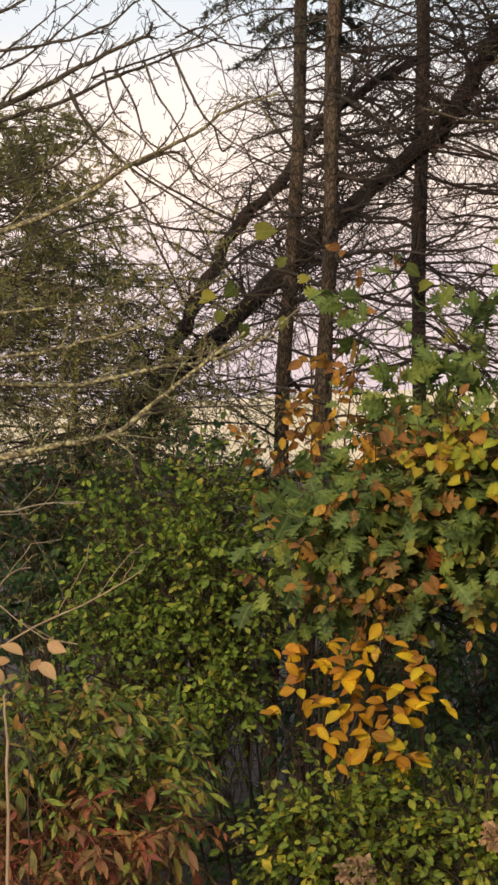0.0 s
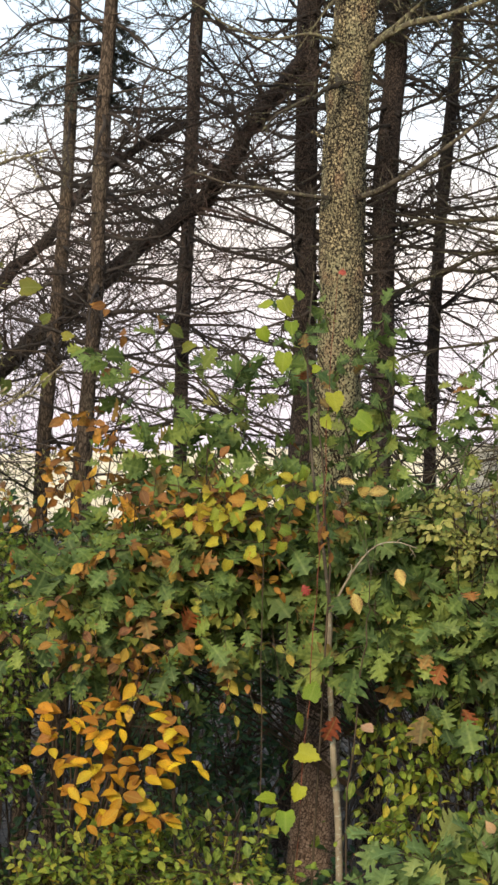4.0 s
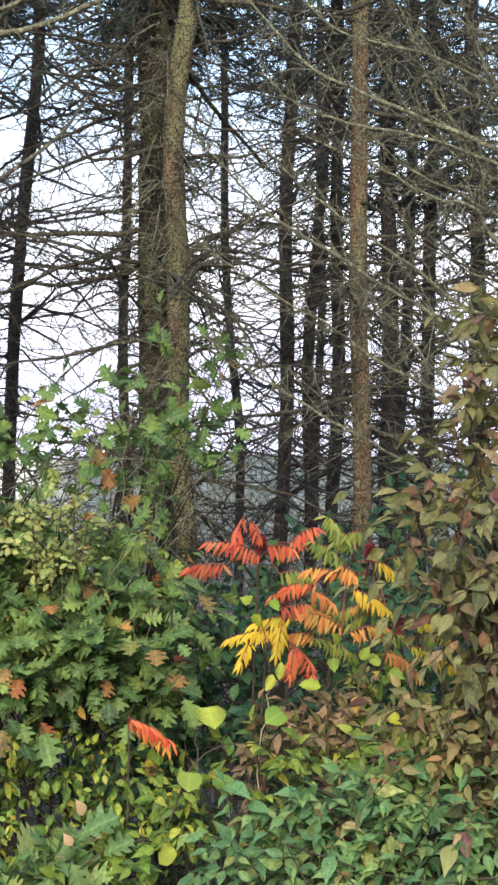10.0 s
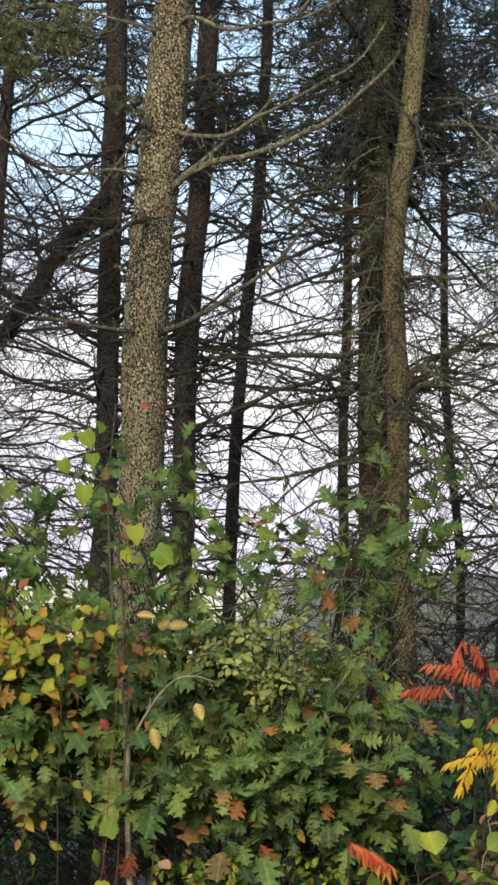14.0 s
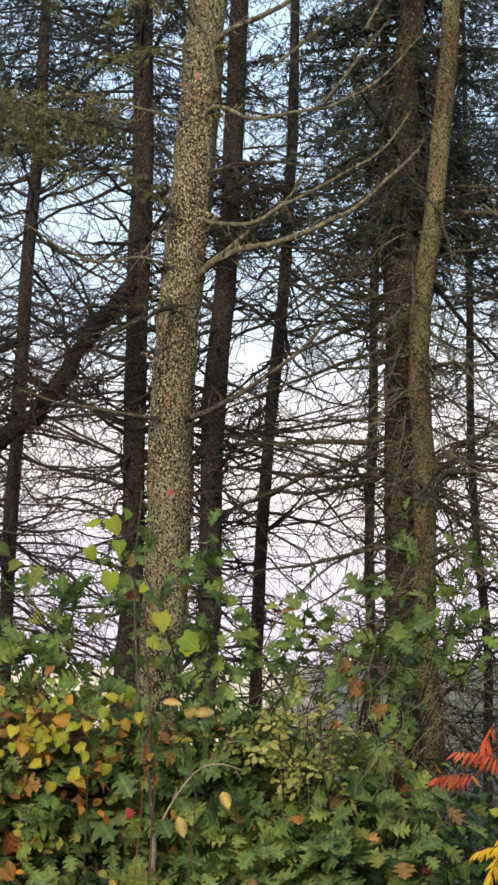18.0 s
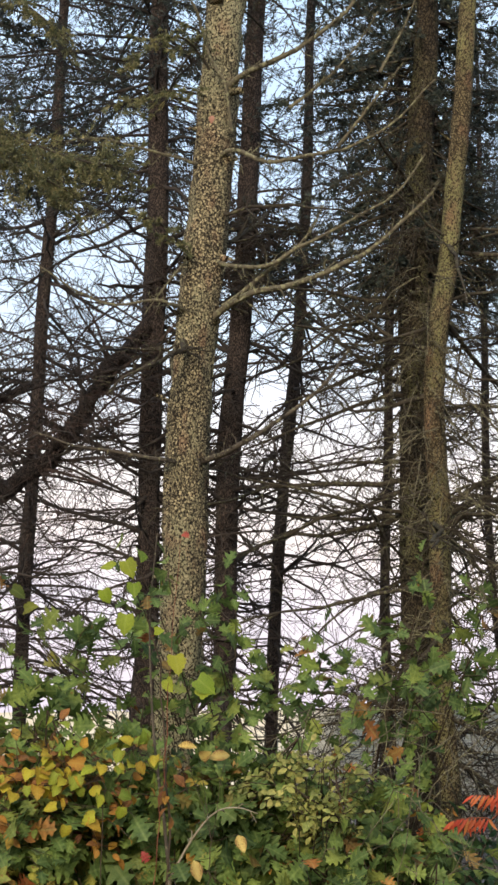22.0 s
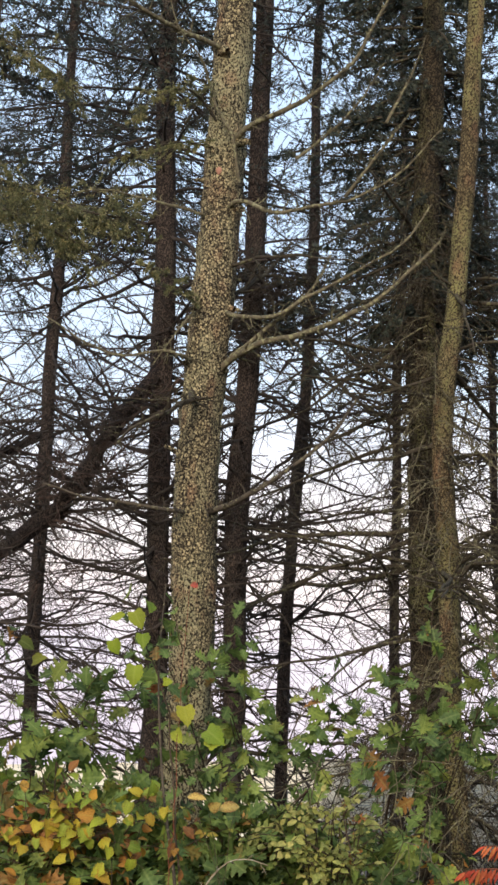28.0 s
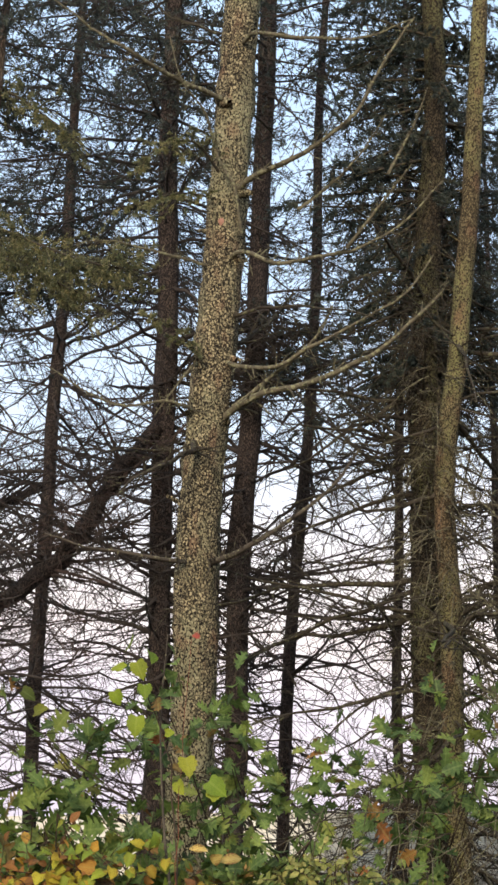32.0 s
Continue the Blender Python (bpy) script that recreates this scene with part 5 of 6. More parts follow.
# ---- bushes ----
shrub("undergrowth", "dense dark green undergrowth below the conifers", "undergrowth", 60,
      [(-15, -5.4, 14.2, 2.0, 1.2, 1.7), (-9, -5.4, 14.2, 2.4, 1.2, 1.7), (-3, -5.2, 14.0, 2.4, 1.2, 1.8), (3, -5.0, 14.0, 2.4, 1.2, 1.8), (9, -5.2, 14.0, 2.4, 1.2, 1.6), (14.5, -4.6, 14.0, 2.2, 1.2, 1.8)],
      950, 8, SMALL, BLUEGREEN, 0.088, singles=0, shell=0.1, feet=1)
# dark leaves added over the floor to stand for the shade between bushes
shrub("shade_cover", "dark low leaves added for the shade between the bushes", "undergrowth", 59,
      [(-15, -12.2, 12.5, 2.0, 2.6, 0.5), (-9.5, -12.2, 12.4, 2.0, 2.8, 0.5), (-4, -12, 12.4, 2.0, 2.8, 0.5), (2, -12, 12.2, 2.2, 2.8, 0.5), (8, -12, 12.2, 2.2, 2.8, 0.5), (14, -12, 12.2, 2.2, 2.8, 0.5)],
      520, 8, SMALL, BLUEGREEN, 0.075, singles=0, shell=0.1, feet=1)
shrub("privet_bush", "tall bush with small yellow-green leaves on arching twigs", "bush", 61,
      [(-12.9, -5.6, 11.4, 0.9, 0.8, 0.6), (-11.3, -5.4, 11.5, 0.7, 0.8, 0.75), (-13.4, -7.4, 11.2, 0.8, 0.8, 0.5), (-11.5, -7.8, 11.2, 0.7, 0.7, 0.55), (-10.25, -6.4, 11.4, 0.34, 0.5, 0.7),
       (-12.7, -3.3, 11.9, 0.9, 0.6, 0.4), (-10.7, -3.1, 12.0, 0.6, 0.6, 0.5), (-11.0, -9.3, 10.9, 0.4, 0.5, 0.4), (-10.4, -8.4, 11.0, 0.25, 0.4, 0.25)], 830, 9, SMALL, PRIVET, 0.041, singles=260,
      twig=(0.2, 0.44), shell=0.3, droop=0.3, feet=1, mess=0.7)
# masses from -6.8 degrees rightwards are dark leaves standing for deep shade
shrub("dark_bush", "dark green bush, its right masses filled in as shade behind lighter leaves", "bush", 62,
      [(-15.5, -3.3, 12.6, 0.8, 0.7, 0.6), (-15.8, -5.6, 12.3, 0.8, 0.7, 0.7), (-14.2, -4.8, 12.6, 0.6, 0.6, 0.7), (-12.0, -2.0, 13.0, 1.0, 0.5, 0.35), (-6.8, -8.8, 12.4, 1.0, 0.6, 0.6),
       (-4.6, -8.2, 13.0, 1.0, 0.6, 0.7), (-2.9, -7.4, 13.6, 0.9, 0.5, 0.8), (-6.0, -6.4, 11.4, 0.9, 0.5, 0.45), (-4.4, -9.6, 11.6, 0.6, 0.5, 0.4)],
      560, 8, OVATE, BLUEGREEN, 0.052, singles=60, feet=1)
shrub("turning_bush", "bush with slender green leaves turning yellow", "bush", 63,
      [(-15.5, -9.4, 9.8, 0.8, 0.7, 0.4), (-13.6, -9.5, 10.0, 0.7, 0.7, 0.42), (-14.6, -10.9, 9.7, 1.0, 0.7, 0.4), (-12.6, -10.2, 10.0, 0.35, 0.5, 0.3)],
      380, 9, LANCET, LANCE, 0.064, singles=220, droop=0.5, mess=0.7)
shrub("russet_bush", "low bush with russet and red drooping leaves", "bush", 64,
      [(-14.8, -12.3, 9.4, 0.9, 0.6, 0.36), (-13.2, -11.8, 9.5, 0.5, 0.5, 0.34), (-16.2, -12.8, 9.3, 0.5, 0.5, 0.36)], 130, 7, LANCET, RUSSET, 0.078, singles=180, droop=0.5, stem=STEM_RED)
shrub("euonymus_bush", "low bush with bright small green leaves", "bush", 65,
      [(-7.0, -12.0, 9.9, 0.9, 0.6, 0.5), (-5.0, -11.7, 9.9, 0.8, 0.6, 0.55), (-3.5, -11.6, 9.9, 0.4, 0.5, 0.4), (-8.6, -12.4, 9.9, 0.5, 0.5, 0.35)],
      400, 8, OVATE, GOLDGREEN, 0.047, singles=240, mess=0.7)
shrub("bittersweet_bush", "tangled bush with yellow-green rounded leaves", "bush", 66,
      [(0.9, -8.0, 10.4, 0.5, 0.6, 0.45), (2.6, -8.0, 10.4, 0.8, 0.6, 0.5), (4.4, -8.3, 10.2, 0.6, 0.6, 0.45), (2.2, -9.9, 10.1, 0.8, 0.6, 0.3), (4.6, -9.7, 10.0, 0.7, 0.5, 0.3)],
      210, 8, OVATE, GOLDGREEN, 0.053, singles=240, droop=0.7, mess=0.8, feet=1, root=(2.6, 12.0))
shrub("oak_sapling", "young oak with lobed dark green leaves turning orange", "oak", 67,
      [(-7.7, -4.3, 10.5, 0.5, 0.6, 0.65), (-6.1, -3.9, 10.4, 0.65, 0.7, 0.75), (-4.3, -3.1, 10.5, 0.8, 0.8, 0.8), (-2.5, -2.9, 10.6, 0.6, 0.7, 0.85), (-0.4, -2.5, 10.7, 0.7, 0.7, 0.65),
       (1.2, -2.7, 10.6, 0.7, 0.7, 0.6), (1.0, -4.8, 10.2, 0.75, 0.6, 0.4), (2.9, -4.8, 10.2, 0.8, 0.6, 0.45), (4.3, -4.0, 10.4, 0.6, 0.6, 0.6), (3.4, -2.0, 10.8, 0.6, 0.6, 0.3), (5.2, -4.8, 10.3, 0.4, 0.5, 0.45), (-5.2, -1.2, 10.8, 0.5, 0.5, 0.3)],
      690, 6, LOBED, OAK, 0.108, singles=320, twig=(0.16, 0.38), feet=1, mess=0.75, face=0.7, shell=0.2, droop=0.3, tilt=0.8, root=(3.4, 12.6))
shrub("oak_seedling", "low oak seedling with broad pale green leaves", "oak", 77,
      [(1.3, -10.9, 9.2, 0.4, 0.4, 0.14), (2.9, -11.1, 9.1, 0.4, 0.4, 0.16)], 20, 6, LOBED, OAK_PALE, 0.14, singles=120, feet=1, face=0.9, droop=0.3)
shrub("bramble", "bramble with small yellowing leaves among oak", "bush", 76,
      [(-7.0, -4.6, 10.3, 0.8, 0.6, 0.6), (-5.0, -4.8, 10.3, 0.9, 0.6, 0.4), (-3.2, -1.9, 10.4, 0.9, 0.6, 0.5), (-5.6, -2.6, 10.4, 0.7, 0.5, 0.5), (1.4, -3.4, 10.5, 1.0, 0.6, 0.6), (4.6, -2.8, 10.6, 0.6, 0.5, 0.5)],
      150, 7, ELLIPSE, MIXED, 0.055, singles=240, feet=1, shell=0.4, droop=0.4, mess=0.8, root=(-5.0, 12.8))
shrub("oak_sprig", "thin oak sprigs with sparse lobed leaves", "oak", 68,
      [(5.3, 1.8, 11.4, 0.5, 0.5, 0.7), (-1.6, 2.0, 11.2, 0.7, 0.5, 0.6), (7.2, 2.6, 11.2, 0.35, 0.3, 0.5), (-6.2, 1.6, 11.0, 0.6, 0.4, 0.5), (0.2, 1.0, 10.9, 0.6, 0.4, 0.4), (-4.4, 0.6, 10.9, 0.6, 0.4, 0.35), (-2.5, 3.0, 10.3, 0.3, 0.25, 0.55), (2.2, 0.9, 11.0, 0.6, 0.4, 0.3), (4.8, 0.5, 10.8, 0.7, 0.4, 0.4), (6.2, 0.2, 11.2, 0.5, 0.4, 0.4)],
      100, 6, LOBED, OAK, 0.095, singles=160, feet=1, twig=(0.2, 0.4), tilt=0.9, mess=0.8, root=(3.0, 12.8))
shrub("orange_sprig", "sprig of orange and brown autumn leaves", "bush", 69,
      [(-8.1, -1.5, 10.9, 0.35, 0.3, 0.5), (-9.2, -2.4, 11.0, 0.4, 0.3, 0.4), (-7.0, 0.9, 11.0, 0.4, 0.3, 0.35), (-8.4, -5.6, 10.6, 0.4, 0.3, 0.25), (-5.9, -2.4, 10.2, 0.5, 0.4, 0.3), (-4.6, -1.5, 10.2, 0.45, 0.4, 0.22), (-3.6, -2.6, 10.2, 0.4, 0.4, 0.3), (-6.6, -5.6, 10.1, 0.5, 0.4, 0.2), (-2.0, -1.6, 10.2, 0.3, 0.3, 0.3)], 80, 7, ELLIPSE, ORANGE, 0.060, singles=200, feet=1, tilt=0.9, mess=0.9, root=(-8.2, 11.6))
shrub("pale_bush", "bush with pale yellow-green rounded leaves", "bush", 70,
      [(2.6, -1.7, 10.2, 0.42, 0.3, 0.32), (3.0, -2.5, 10.1, 0.32, 0.3, 0.22), (1.6, -1.6, 10.4, 0.25, 0.25, 0.2)], 95, 8, OVATE, PALEGREEN, 0.038, singles=200, face=0.7, twig=(0.08, 0.18), feet=1, root=(2.4, 12.4))
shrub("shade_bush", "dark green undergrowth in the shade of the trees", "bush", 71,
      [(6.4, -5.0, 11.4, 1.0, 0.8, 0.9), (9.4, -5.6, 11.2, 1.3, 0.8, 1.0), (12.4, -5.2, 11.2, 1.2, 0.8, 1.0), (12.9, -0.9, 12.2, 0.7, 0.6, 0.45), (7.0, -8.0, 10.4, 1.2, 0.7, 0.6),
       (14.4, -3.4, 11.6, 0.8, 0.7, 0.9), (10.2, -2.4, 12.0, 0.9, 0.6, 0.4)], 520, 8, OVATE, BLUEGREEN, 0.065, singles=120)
shrub("bronze_bush", "nearby bush with bronze, olive and purple leaves", "bush", 72,
      [(15.4, 4.6, 9.2, 0.5, 0.5, 0.12), (15.0, 3.2, 9.2, 0.5, 0.5, 0.12), (14.8, 1.8, 9.1, 0.6, 0.5, 0.12), (14.6, 0.6, 9.1, 0.7, 0.5, 0.12), (14.4, -0.6, 9.0, 0.75, 0.5, 0.12), (14.8, -1.8, 9.0, 0.7, 0.5, 0.12),
       (14.6, -2.9, 9.0, 0.6, 0.5, 0.12), (15.2, -3.8, 9.0, 0.6, 0.5, 0.14), (15.0, -4.9, 9.0, 0.5, 0.5, 0.12), (14.6, -6.0, 9.0, 0.6, 0.5, 0.12), (14.0, -7.0, 8.9, 0.7, 0.5, 0.12), (16.0, -8.2, 8.9, 0.5, 0.5, 0.3)],
      300, 7, LONG, OLIVE, 0.092, singles=300, twig=(0.2, 0.42), feet=1, shell=0.1, face=0.2, droop=0.3, tilt=0.8, mess=0.8, root=(16.5, 9.4))
shrub("dogwood_bush", "leafy low bush with broad fresh green leaves", "bush", 73,
      [(9.4, -9.7, 9.0, 0.8, 0.6, 0.3), (11.2, -9.2, 9.0, 0.7, 0.6, 0.3), (13.2, -9.0, 8.9, 0.7, 0.6, 0.34), (14.8, -8.9, 8.8, 0.4, 0.5, 0.4), (13.2, -8.2, 8.9, 0.3, 0.3, 0.2), (10.4, -10.8, 8.8, 1.2, 0.5, 0.25), (13.6, -10.6, 8.7, 1.0, 0.5, 0.25)],
      270, 8, LONG, LUSH, 0.084, singles=300, tilt=0.75, mess=0.7, shell=0.3, droop=0.3, face=0.4)
shrub("fading_bush", "bush with fading pink-brown and olive leaves", "bush", 74,
      [(9.2, -7.4, 9.8, 0.5, 0.5, 0.35), (10.9, -6.9, 9.8, 0.6, 0.5, 0.35), (13.3, -7.2, 9.0, 0.5, 0.4, 0.3)],
      80, 8, LONG, FADED, 0.074, singles=200, tilt=0.8)
shrub("arrowwood_bush", "bush with olive and yellow-green drooping leaves", "bush", 75,
      [(12.2, -7.6, 9.6, 0.7, 0.5, 0.4), (8.0, -8.6, 9.7, 0.7, 0.5, 0.4), (10.4, -8.0, 9.5, 0.6, 0.4, 0.3), (12.0, -6.0, 10.2, 0.5, 0.4, 0.35), (4.6, -11.0, 9.3, 0.7, 0.5, 0.3)], 120, 8, LONG, GOLDGREEN, 0.082, singles=200, tilt=0.7)



# ---- single plants that stand out ----
def leafy_stem(name, label, category, seed, line, r, stem_m, leaf, mats, places, size, face=0.8, droop=0.35, lie=0.0, pairs=1):
    """A stem through a few places with leaves at given places."""
    rng = np.random.default_rng(seed)
    pts = spline(line, 24)
    pts[1:-1] += (np.cumsum(rng.normal(0, 0.014, (22, 3)), 0) * np.sin(np.linspace(0, 3.14, 22))[:, None]) * np.array([1, 1, 0.3])
    ob = thing(name, tuple(pts[0]), label, category)
    g = Geo().add(*tubes(pts[None], (r * np.linspace(1, 0.45, 24))[None], 8))
    pos = np.repeat(np.array([tuple(p) for p in places]), pairs, 0)
    if pairs > 1:
        pos = pos + rng.normal(0, 0.026, pos.shape)
    near = np.array([pts[np.argmin(np.linalg.norm(pts - p, axis=1))] for p in pos])
    gap = pos - near
    ml = np.linalg.norm(gap, axis=1)
    g.add(*tubes(bows(rng, near, gap / np.maximum(ml, 1e-6)[:, None], ml, np.zeros_like(gap), 0.05, 4), np.full((len(pos), 4), 0.0013), 3))
    part("stem", g, stem_m, ob)
    cam_way = unit(np.array([0, 0, EYE]) - pos)
    way = unit(gap / np.maximum(ml, 0.05)[:, None] * 0.4 + rng.normal(0, 0.45, pos.shape) + np.array([0, 0, -droop]) + np.where(rng.random((len(pos), 1)) > 0.5, lie, -lie) * np.array([[1.0, -0.3, 0]]))
    nrm = cam_way * face + np.array([0, 0, 0.5]) + rng.normal(0, 0.25, pos.shape)
    leaf_objects(ob, leaf, mats[1], pos, turns(way, nrm), size * np.exp(rng.normal(0, 0.15, len(pos))))
    return ob


def at_ground(b, d):
    p = spot(b, 0, d)
    return Vector((p.x, p.y, float(ground_z(p.x, p.y)) - 0.02))


# slim pale stem in front of the large trunk, and the lime-green vine on it
pole = thing("sapling_stem", at_ground(-0.55, 10.1), "slim pale upright sapling stem forking into two", "sapling")
rng = np.random.default_rng(80)
limb(pole, rng, [at_ground(-0.5, 10.1), spot(-0.73, -10.31, 10.1), spot(-0.95, -8.23, 10.1), spot(-1.11, -5.98, 10.1), spot(-1.17, -4.16, 10.1)], 0.020, STEM_PALE, twigs=2, twig_len=0.08, k=24, name="stem", end=0.62, sway=0.25)
limb(pole, rng, [spot(-1.17, -4.16, 10.1), spot(-1.46, -2.34, 10.12), spot(-1.75, -0.66, 10.15), spot(-2.01, 2.4, 10.2), spot(-1.94, 5.0, 10.2)], 0.010, TWIG_BARE, twigs=8, twig_len=0.12, k=20, name="stem", end=0.3, sway=0.3)
limb(pole, rng, [spot(-1.17, -4.2, 10.1), spot(-0.67, -3.22, 10.05), spot(-0.08, -2.44, 10.0), spot(0.52, -2.26, 10.0), spot(1.1, -2.4, 10.0)], 0.0065, STEM_PALE, twigs=5, twig_len=0.2, k=12, name="stem", sway=0.4)
vine_b = [(-2.9, 4.9), (-2.75, 4.2), (-2.5, 3.6), (-3.1, 4.0), (-2.65, 2.75), (-1.87, 2.35), (-1.3, 1.7), (-1.5, 1.05), (-0.65, 1.1), (-0.6, 0.65), (-2.4, 4.5), (-3.3, 3.4)]
leafy_stem("grape_vine", "climbing vine with lime-green heart-shaped leaves", "vine", 81,
           [at_ground(-1.5, 10.0), spot(-1.4, -5, 10.0), spot(-1.6, -1.0, 10.05), spot(-1.9, 1.4, 10.1), spot(-2.3, 3.0, 10.1), spot(-2.7, 4.8, 10.1)], 0.006, STEM, HEART, VINE,
           [spot(b, e, 10.0) for b, e in vine_b], 0.088)
rng = np.random.default_rng(82)
gold = [(-4.1 + rng.normal(0, 0.85), -1.5 + rng.normal(0, 0.6)) for _ in range(52)] + [(-2.1 + rng.normal(0, 0.35), -0.95 + rng.normal(0, 0.3)) for _ in range(12)]
leafy_stem("yellow_vine", "trailing vine with yellow and lime leaves", "vine", 83, [at_ground(-2.8, 9.9), spot(-2.9, -5, 9.95), spot(-3.0, -1.6, 10.0), spot(-2.2, -0.8, 10.0)], 0.003, STEM, HEART, LIMEGOLD,
           [spot(b, e, 9.95) for b, e in gold], 0.064, face=0.5)
leafy_stem("withered_sprig", "withered sprig with spotted yellow-brown leaves", "sapling", 84, [at_ground(-0.4, 9.9), spot(-0.5, -6, 9.9), spot(-0.1, -3.2, 9.85)], 0.005, STEM, ELLIPSE, (FADED[0], SPOTTED),
           [spot(0.6, -3.0, 9.8), spot(-0.55, -3.7, 9.8), spot(0.3, -0.9, 9.9), spot(-0.5, -1.0, 9.9), spot(-1.1, -0.7, 9.9)], 0.088)
leafy_stem("lime_sprig", "low sprig with lime-yellow heart-shaped leaves", "vine", 98, [at_ground(-2.1, 9.9), spot(-2.0, -9.4, 9.9), spot(-1.7, -6.6, 9.85)], 0.004, STEM, HEART, VINE,
           [spot(-2.0, -7.1, 9.8), spot(-1.65, -6.6, 9.8), spot(-1.9, -8.0, 9.8), spot(-2.25, -8.4, 9.8), spot(-1.8, -8.9, 9.8), spot(-2.5, -9.3, 9.8), spot(-2.2, -9.6, 9.8)], 0.085)
leafy_stem("wild_grape", "wild grape vine with large olive-yellow leaves", "vine", 314, [at_ground(-8.2, 11.4), spot(-8.3, -3, 11.4), spot(-8.33, 0.81, 11.4), spot(-9.12, 2.32, 11.3), spot(-10.19, 2.5, 11.3), spot(-11.27, 2.5, 11.3)], 0.006, STEM, HEART, GRAPE,
           [spot(b, e + 0.25, 11.2) for b, e in ((-11.3, 2.21), (-10.77, 1.84), (-10.18, 1.51), (-9.26, 3.12), (-9.84, 3.99), (-8.67, 2.71), (-10.43, 2.53), (-9.0, 1.7), (-5.77, 3.06), (-5.4, 2.5))], 0.08)
leafy_stem("red_seedling", "thin stem with two small red lobed leaves", "sapling", 330, [at_ground(-1.9, 9.9), spot(-1.9, -6, 9.9), spot(-1.6, -1, 9.95), spot(-1.3, 4.2, 10.0)], 0.003, STEM_RED, LOBED, SEEDLING_RED,
           [spot(-1.28, 4.95, 9.95), spot(-1.96, -3.5, 9.8)], 0.045, droop=0.5)
rng = np.random.default_rng(315)
leafy_stem("amber_sprig", "sprig of amber and rust leaves between two poles", "bush", 316, [at_ground(-8.3, 11.3), spot(-8.4, -5.3, 11.3), spot(-8.4, -1.5, 11.3), spot(-8.0, 0.4, 11.3), spot(-7.3, 3.6, 11.3)], 0.006, STEM, ELLIPSE, ORANGE,
           [spot(b + rng.normal(0, 0.12), e + rng.normal(0, 0.12), 11.2) for b, e in ((-8.62, -0.35), (-8.92, -1.04), (-7.78, -0.11), (-8.23, -0.73), (-8.68, -1.35), (-7.7, -0.72), (-9.06, -1.74), (-7.47, -0.79), (-8.54, -5.47), (-9.01, -5.33), (-7.28, 2.2), (-6.99, 3.19), (-7.54, 3.87)) for _ in range(3)], 0.075)
spray_a = ((-8.83, -7.34), (-8.14, -7.30), (-7.68, -7.40), (-8.98, -7.52), (-8.37, -7.71), (-7.98, -7.79), (-7.52, -7.63), (-6.99, -7.32), (-6.76, -7.17), (-6.15, -6.86), (-6.76, -7.58), (-7.22, -7.85), (-5.68, -7.61), (-5.41, -7.75), (-5.15, -7.45), (-5.0, -7.82))
spray_b = ((-7.67, -8.61), (-7.44, -8.46), (-7.98, -8.65), (-8.67, -8.50), (-7.52, -8.91), (-7.09, -8.91), (-6.90, -8.68), (-6.68, -8.22), (-6.14, -8.37), (-5.86, -8.29), (-5.56, -8.51), (-5.30, -8.58), (-4.91, -8.50), (-5.98, -8.89), (-5.80, -8.74), (-6.13, -9.0))
spray_c = ((-8.28, -9.30), (-7.90, -9.32), (-7.51, -9.74), (-7.28, -9.84), (-7.02, -9.96), (-7.35, -10.19), (-6.74, -9.81), (-6.51, -9.73), (-6.59, -9.98), (-6.82, -10.21), (-6.28, -9.57), (-5.74, -10.09), (-5.51, -10.19), (-6.0, -10.02), (-6.74, -9.36), (-9.13, -9.0))
for n, (spray, low, label) in enumerate(((spray_a, -7.5, "spicebush twig with amber and clear yellow leaves"), (spray_b, -8.6, "spicebush twig with yellow leaves turning brown"), (spray_c, -9.8, "low spicebush twig with clear yellow leaves"))):
    leafy_stem("spicebush", label, "bush", 86 + 400 * n, [at_ground(-6.6, 10.2), spot(-6.7, low - 1.2, 10.1), spot(-6.9, low, 10.0), spot(-7.9, low + 0.1, 9.95), spot(-8.8, low + 0.1, 9.9)], 0.005, STEM, ELLIPSE, YELLOW,
               [spot(b + 0.1 * math.sin(37 * b), e + 0.18, 9.85 + 0.08 * math.sin(50 * b + e)) for b, e in spray], 0.083, face=0.5, droop=0.3, lie=0.7, pairs=3)
leafy_stem("dry_seedling", "dead twig with a cluster of dry tan leaves", "bush", 87, [at_ground(-16.0, 9.0), spot(-16.0, -9.6, 9.0), spot(-16.2, -8.0, 9.0), spot(-15.6, -7.3, 9.0)], 0.004, STEM, ELLIPSE, TANLEAF,
           [spot(-16.6, -7.9, 9), spot(-16.3, -7.7, 8.95), spot(-16.1, -7.2, 9), spot(-15.7, -7.4, 8.95), spot(-15.45, -6.9, 9), spot(-16.0, -7.9, 9), spot(-13.5, -9.4, 9.2), spot(-12.9, -9.5, 9.2), spot(-16.45, -7.35, 9), spot(-15.9, -7.6, 8.95)], 0.078, droop=-0.1)
low_b = [(6.55, -7.9), (7.3, -8.0), (4.62, -9.8), (5.64, -10.4), (3.8, -10.2), (6.2, -9.9), (8.6, -10.8), (9.0, -6.2), (7.9, -10.2)]
leafy_stem("creeping_vine", "low creeping vine with large round yellow-green leaves", "vine", 88, [at_ground(3.4, 9.3), spot(4.5, -10.8, 9.3), spot(6.0, -9.4, 9.3), spot(7.0, -7.4, 9.3), spot(8.6, -7.0, 9.4)], 0.005, STEM, ROUND, GOLDGREEN,
           [spot(b, e, 9.2) for b, e in low_b], 0.105)
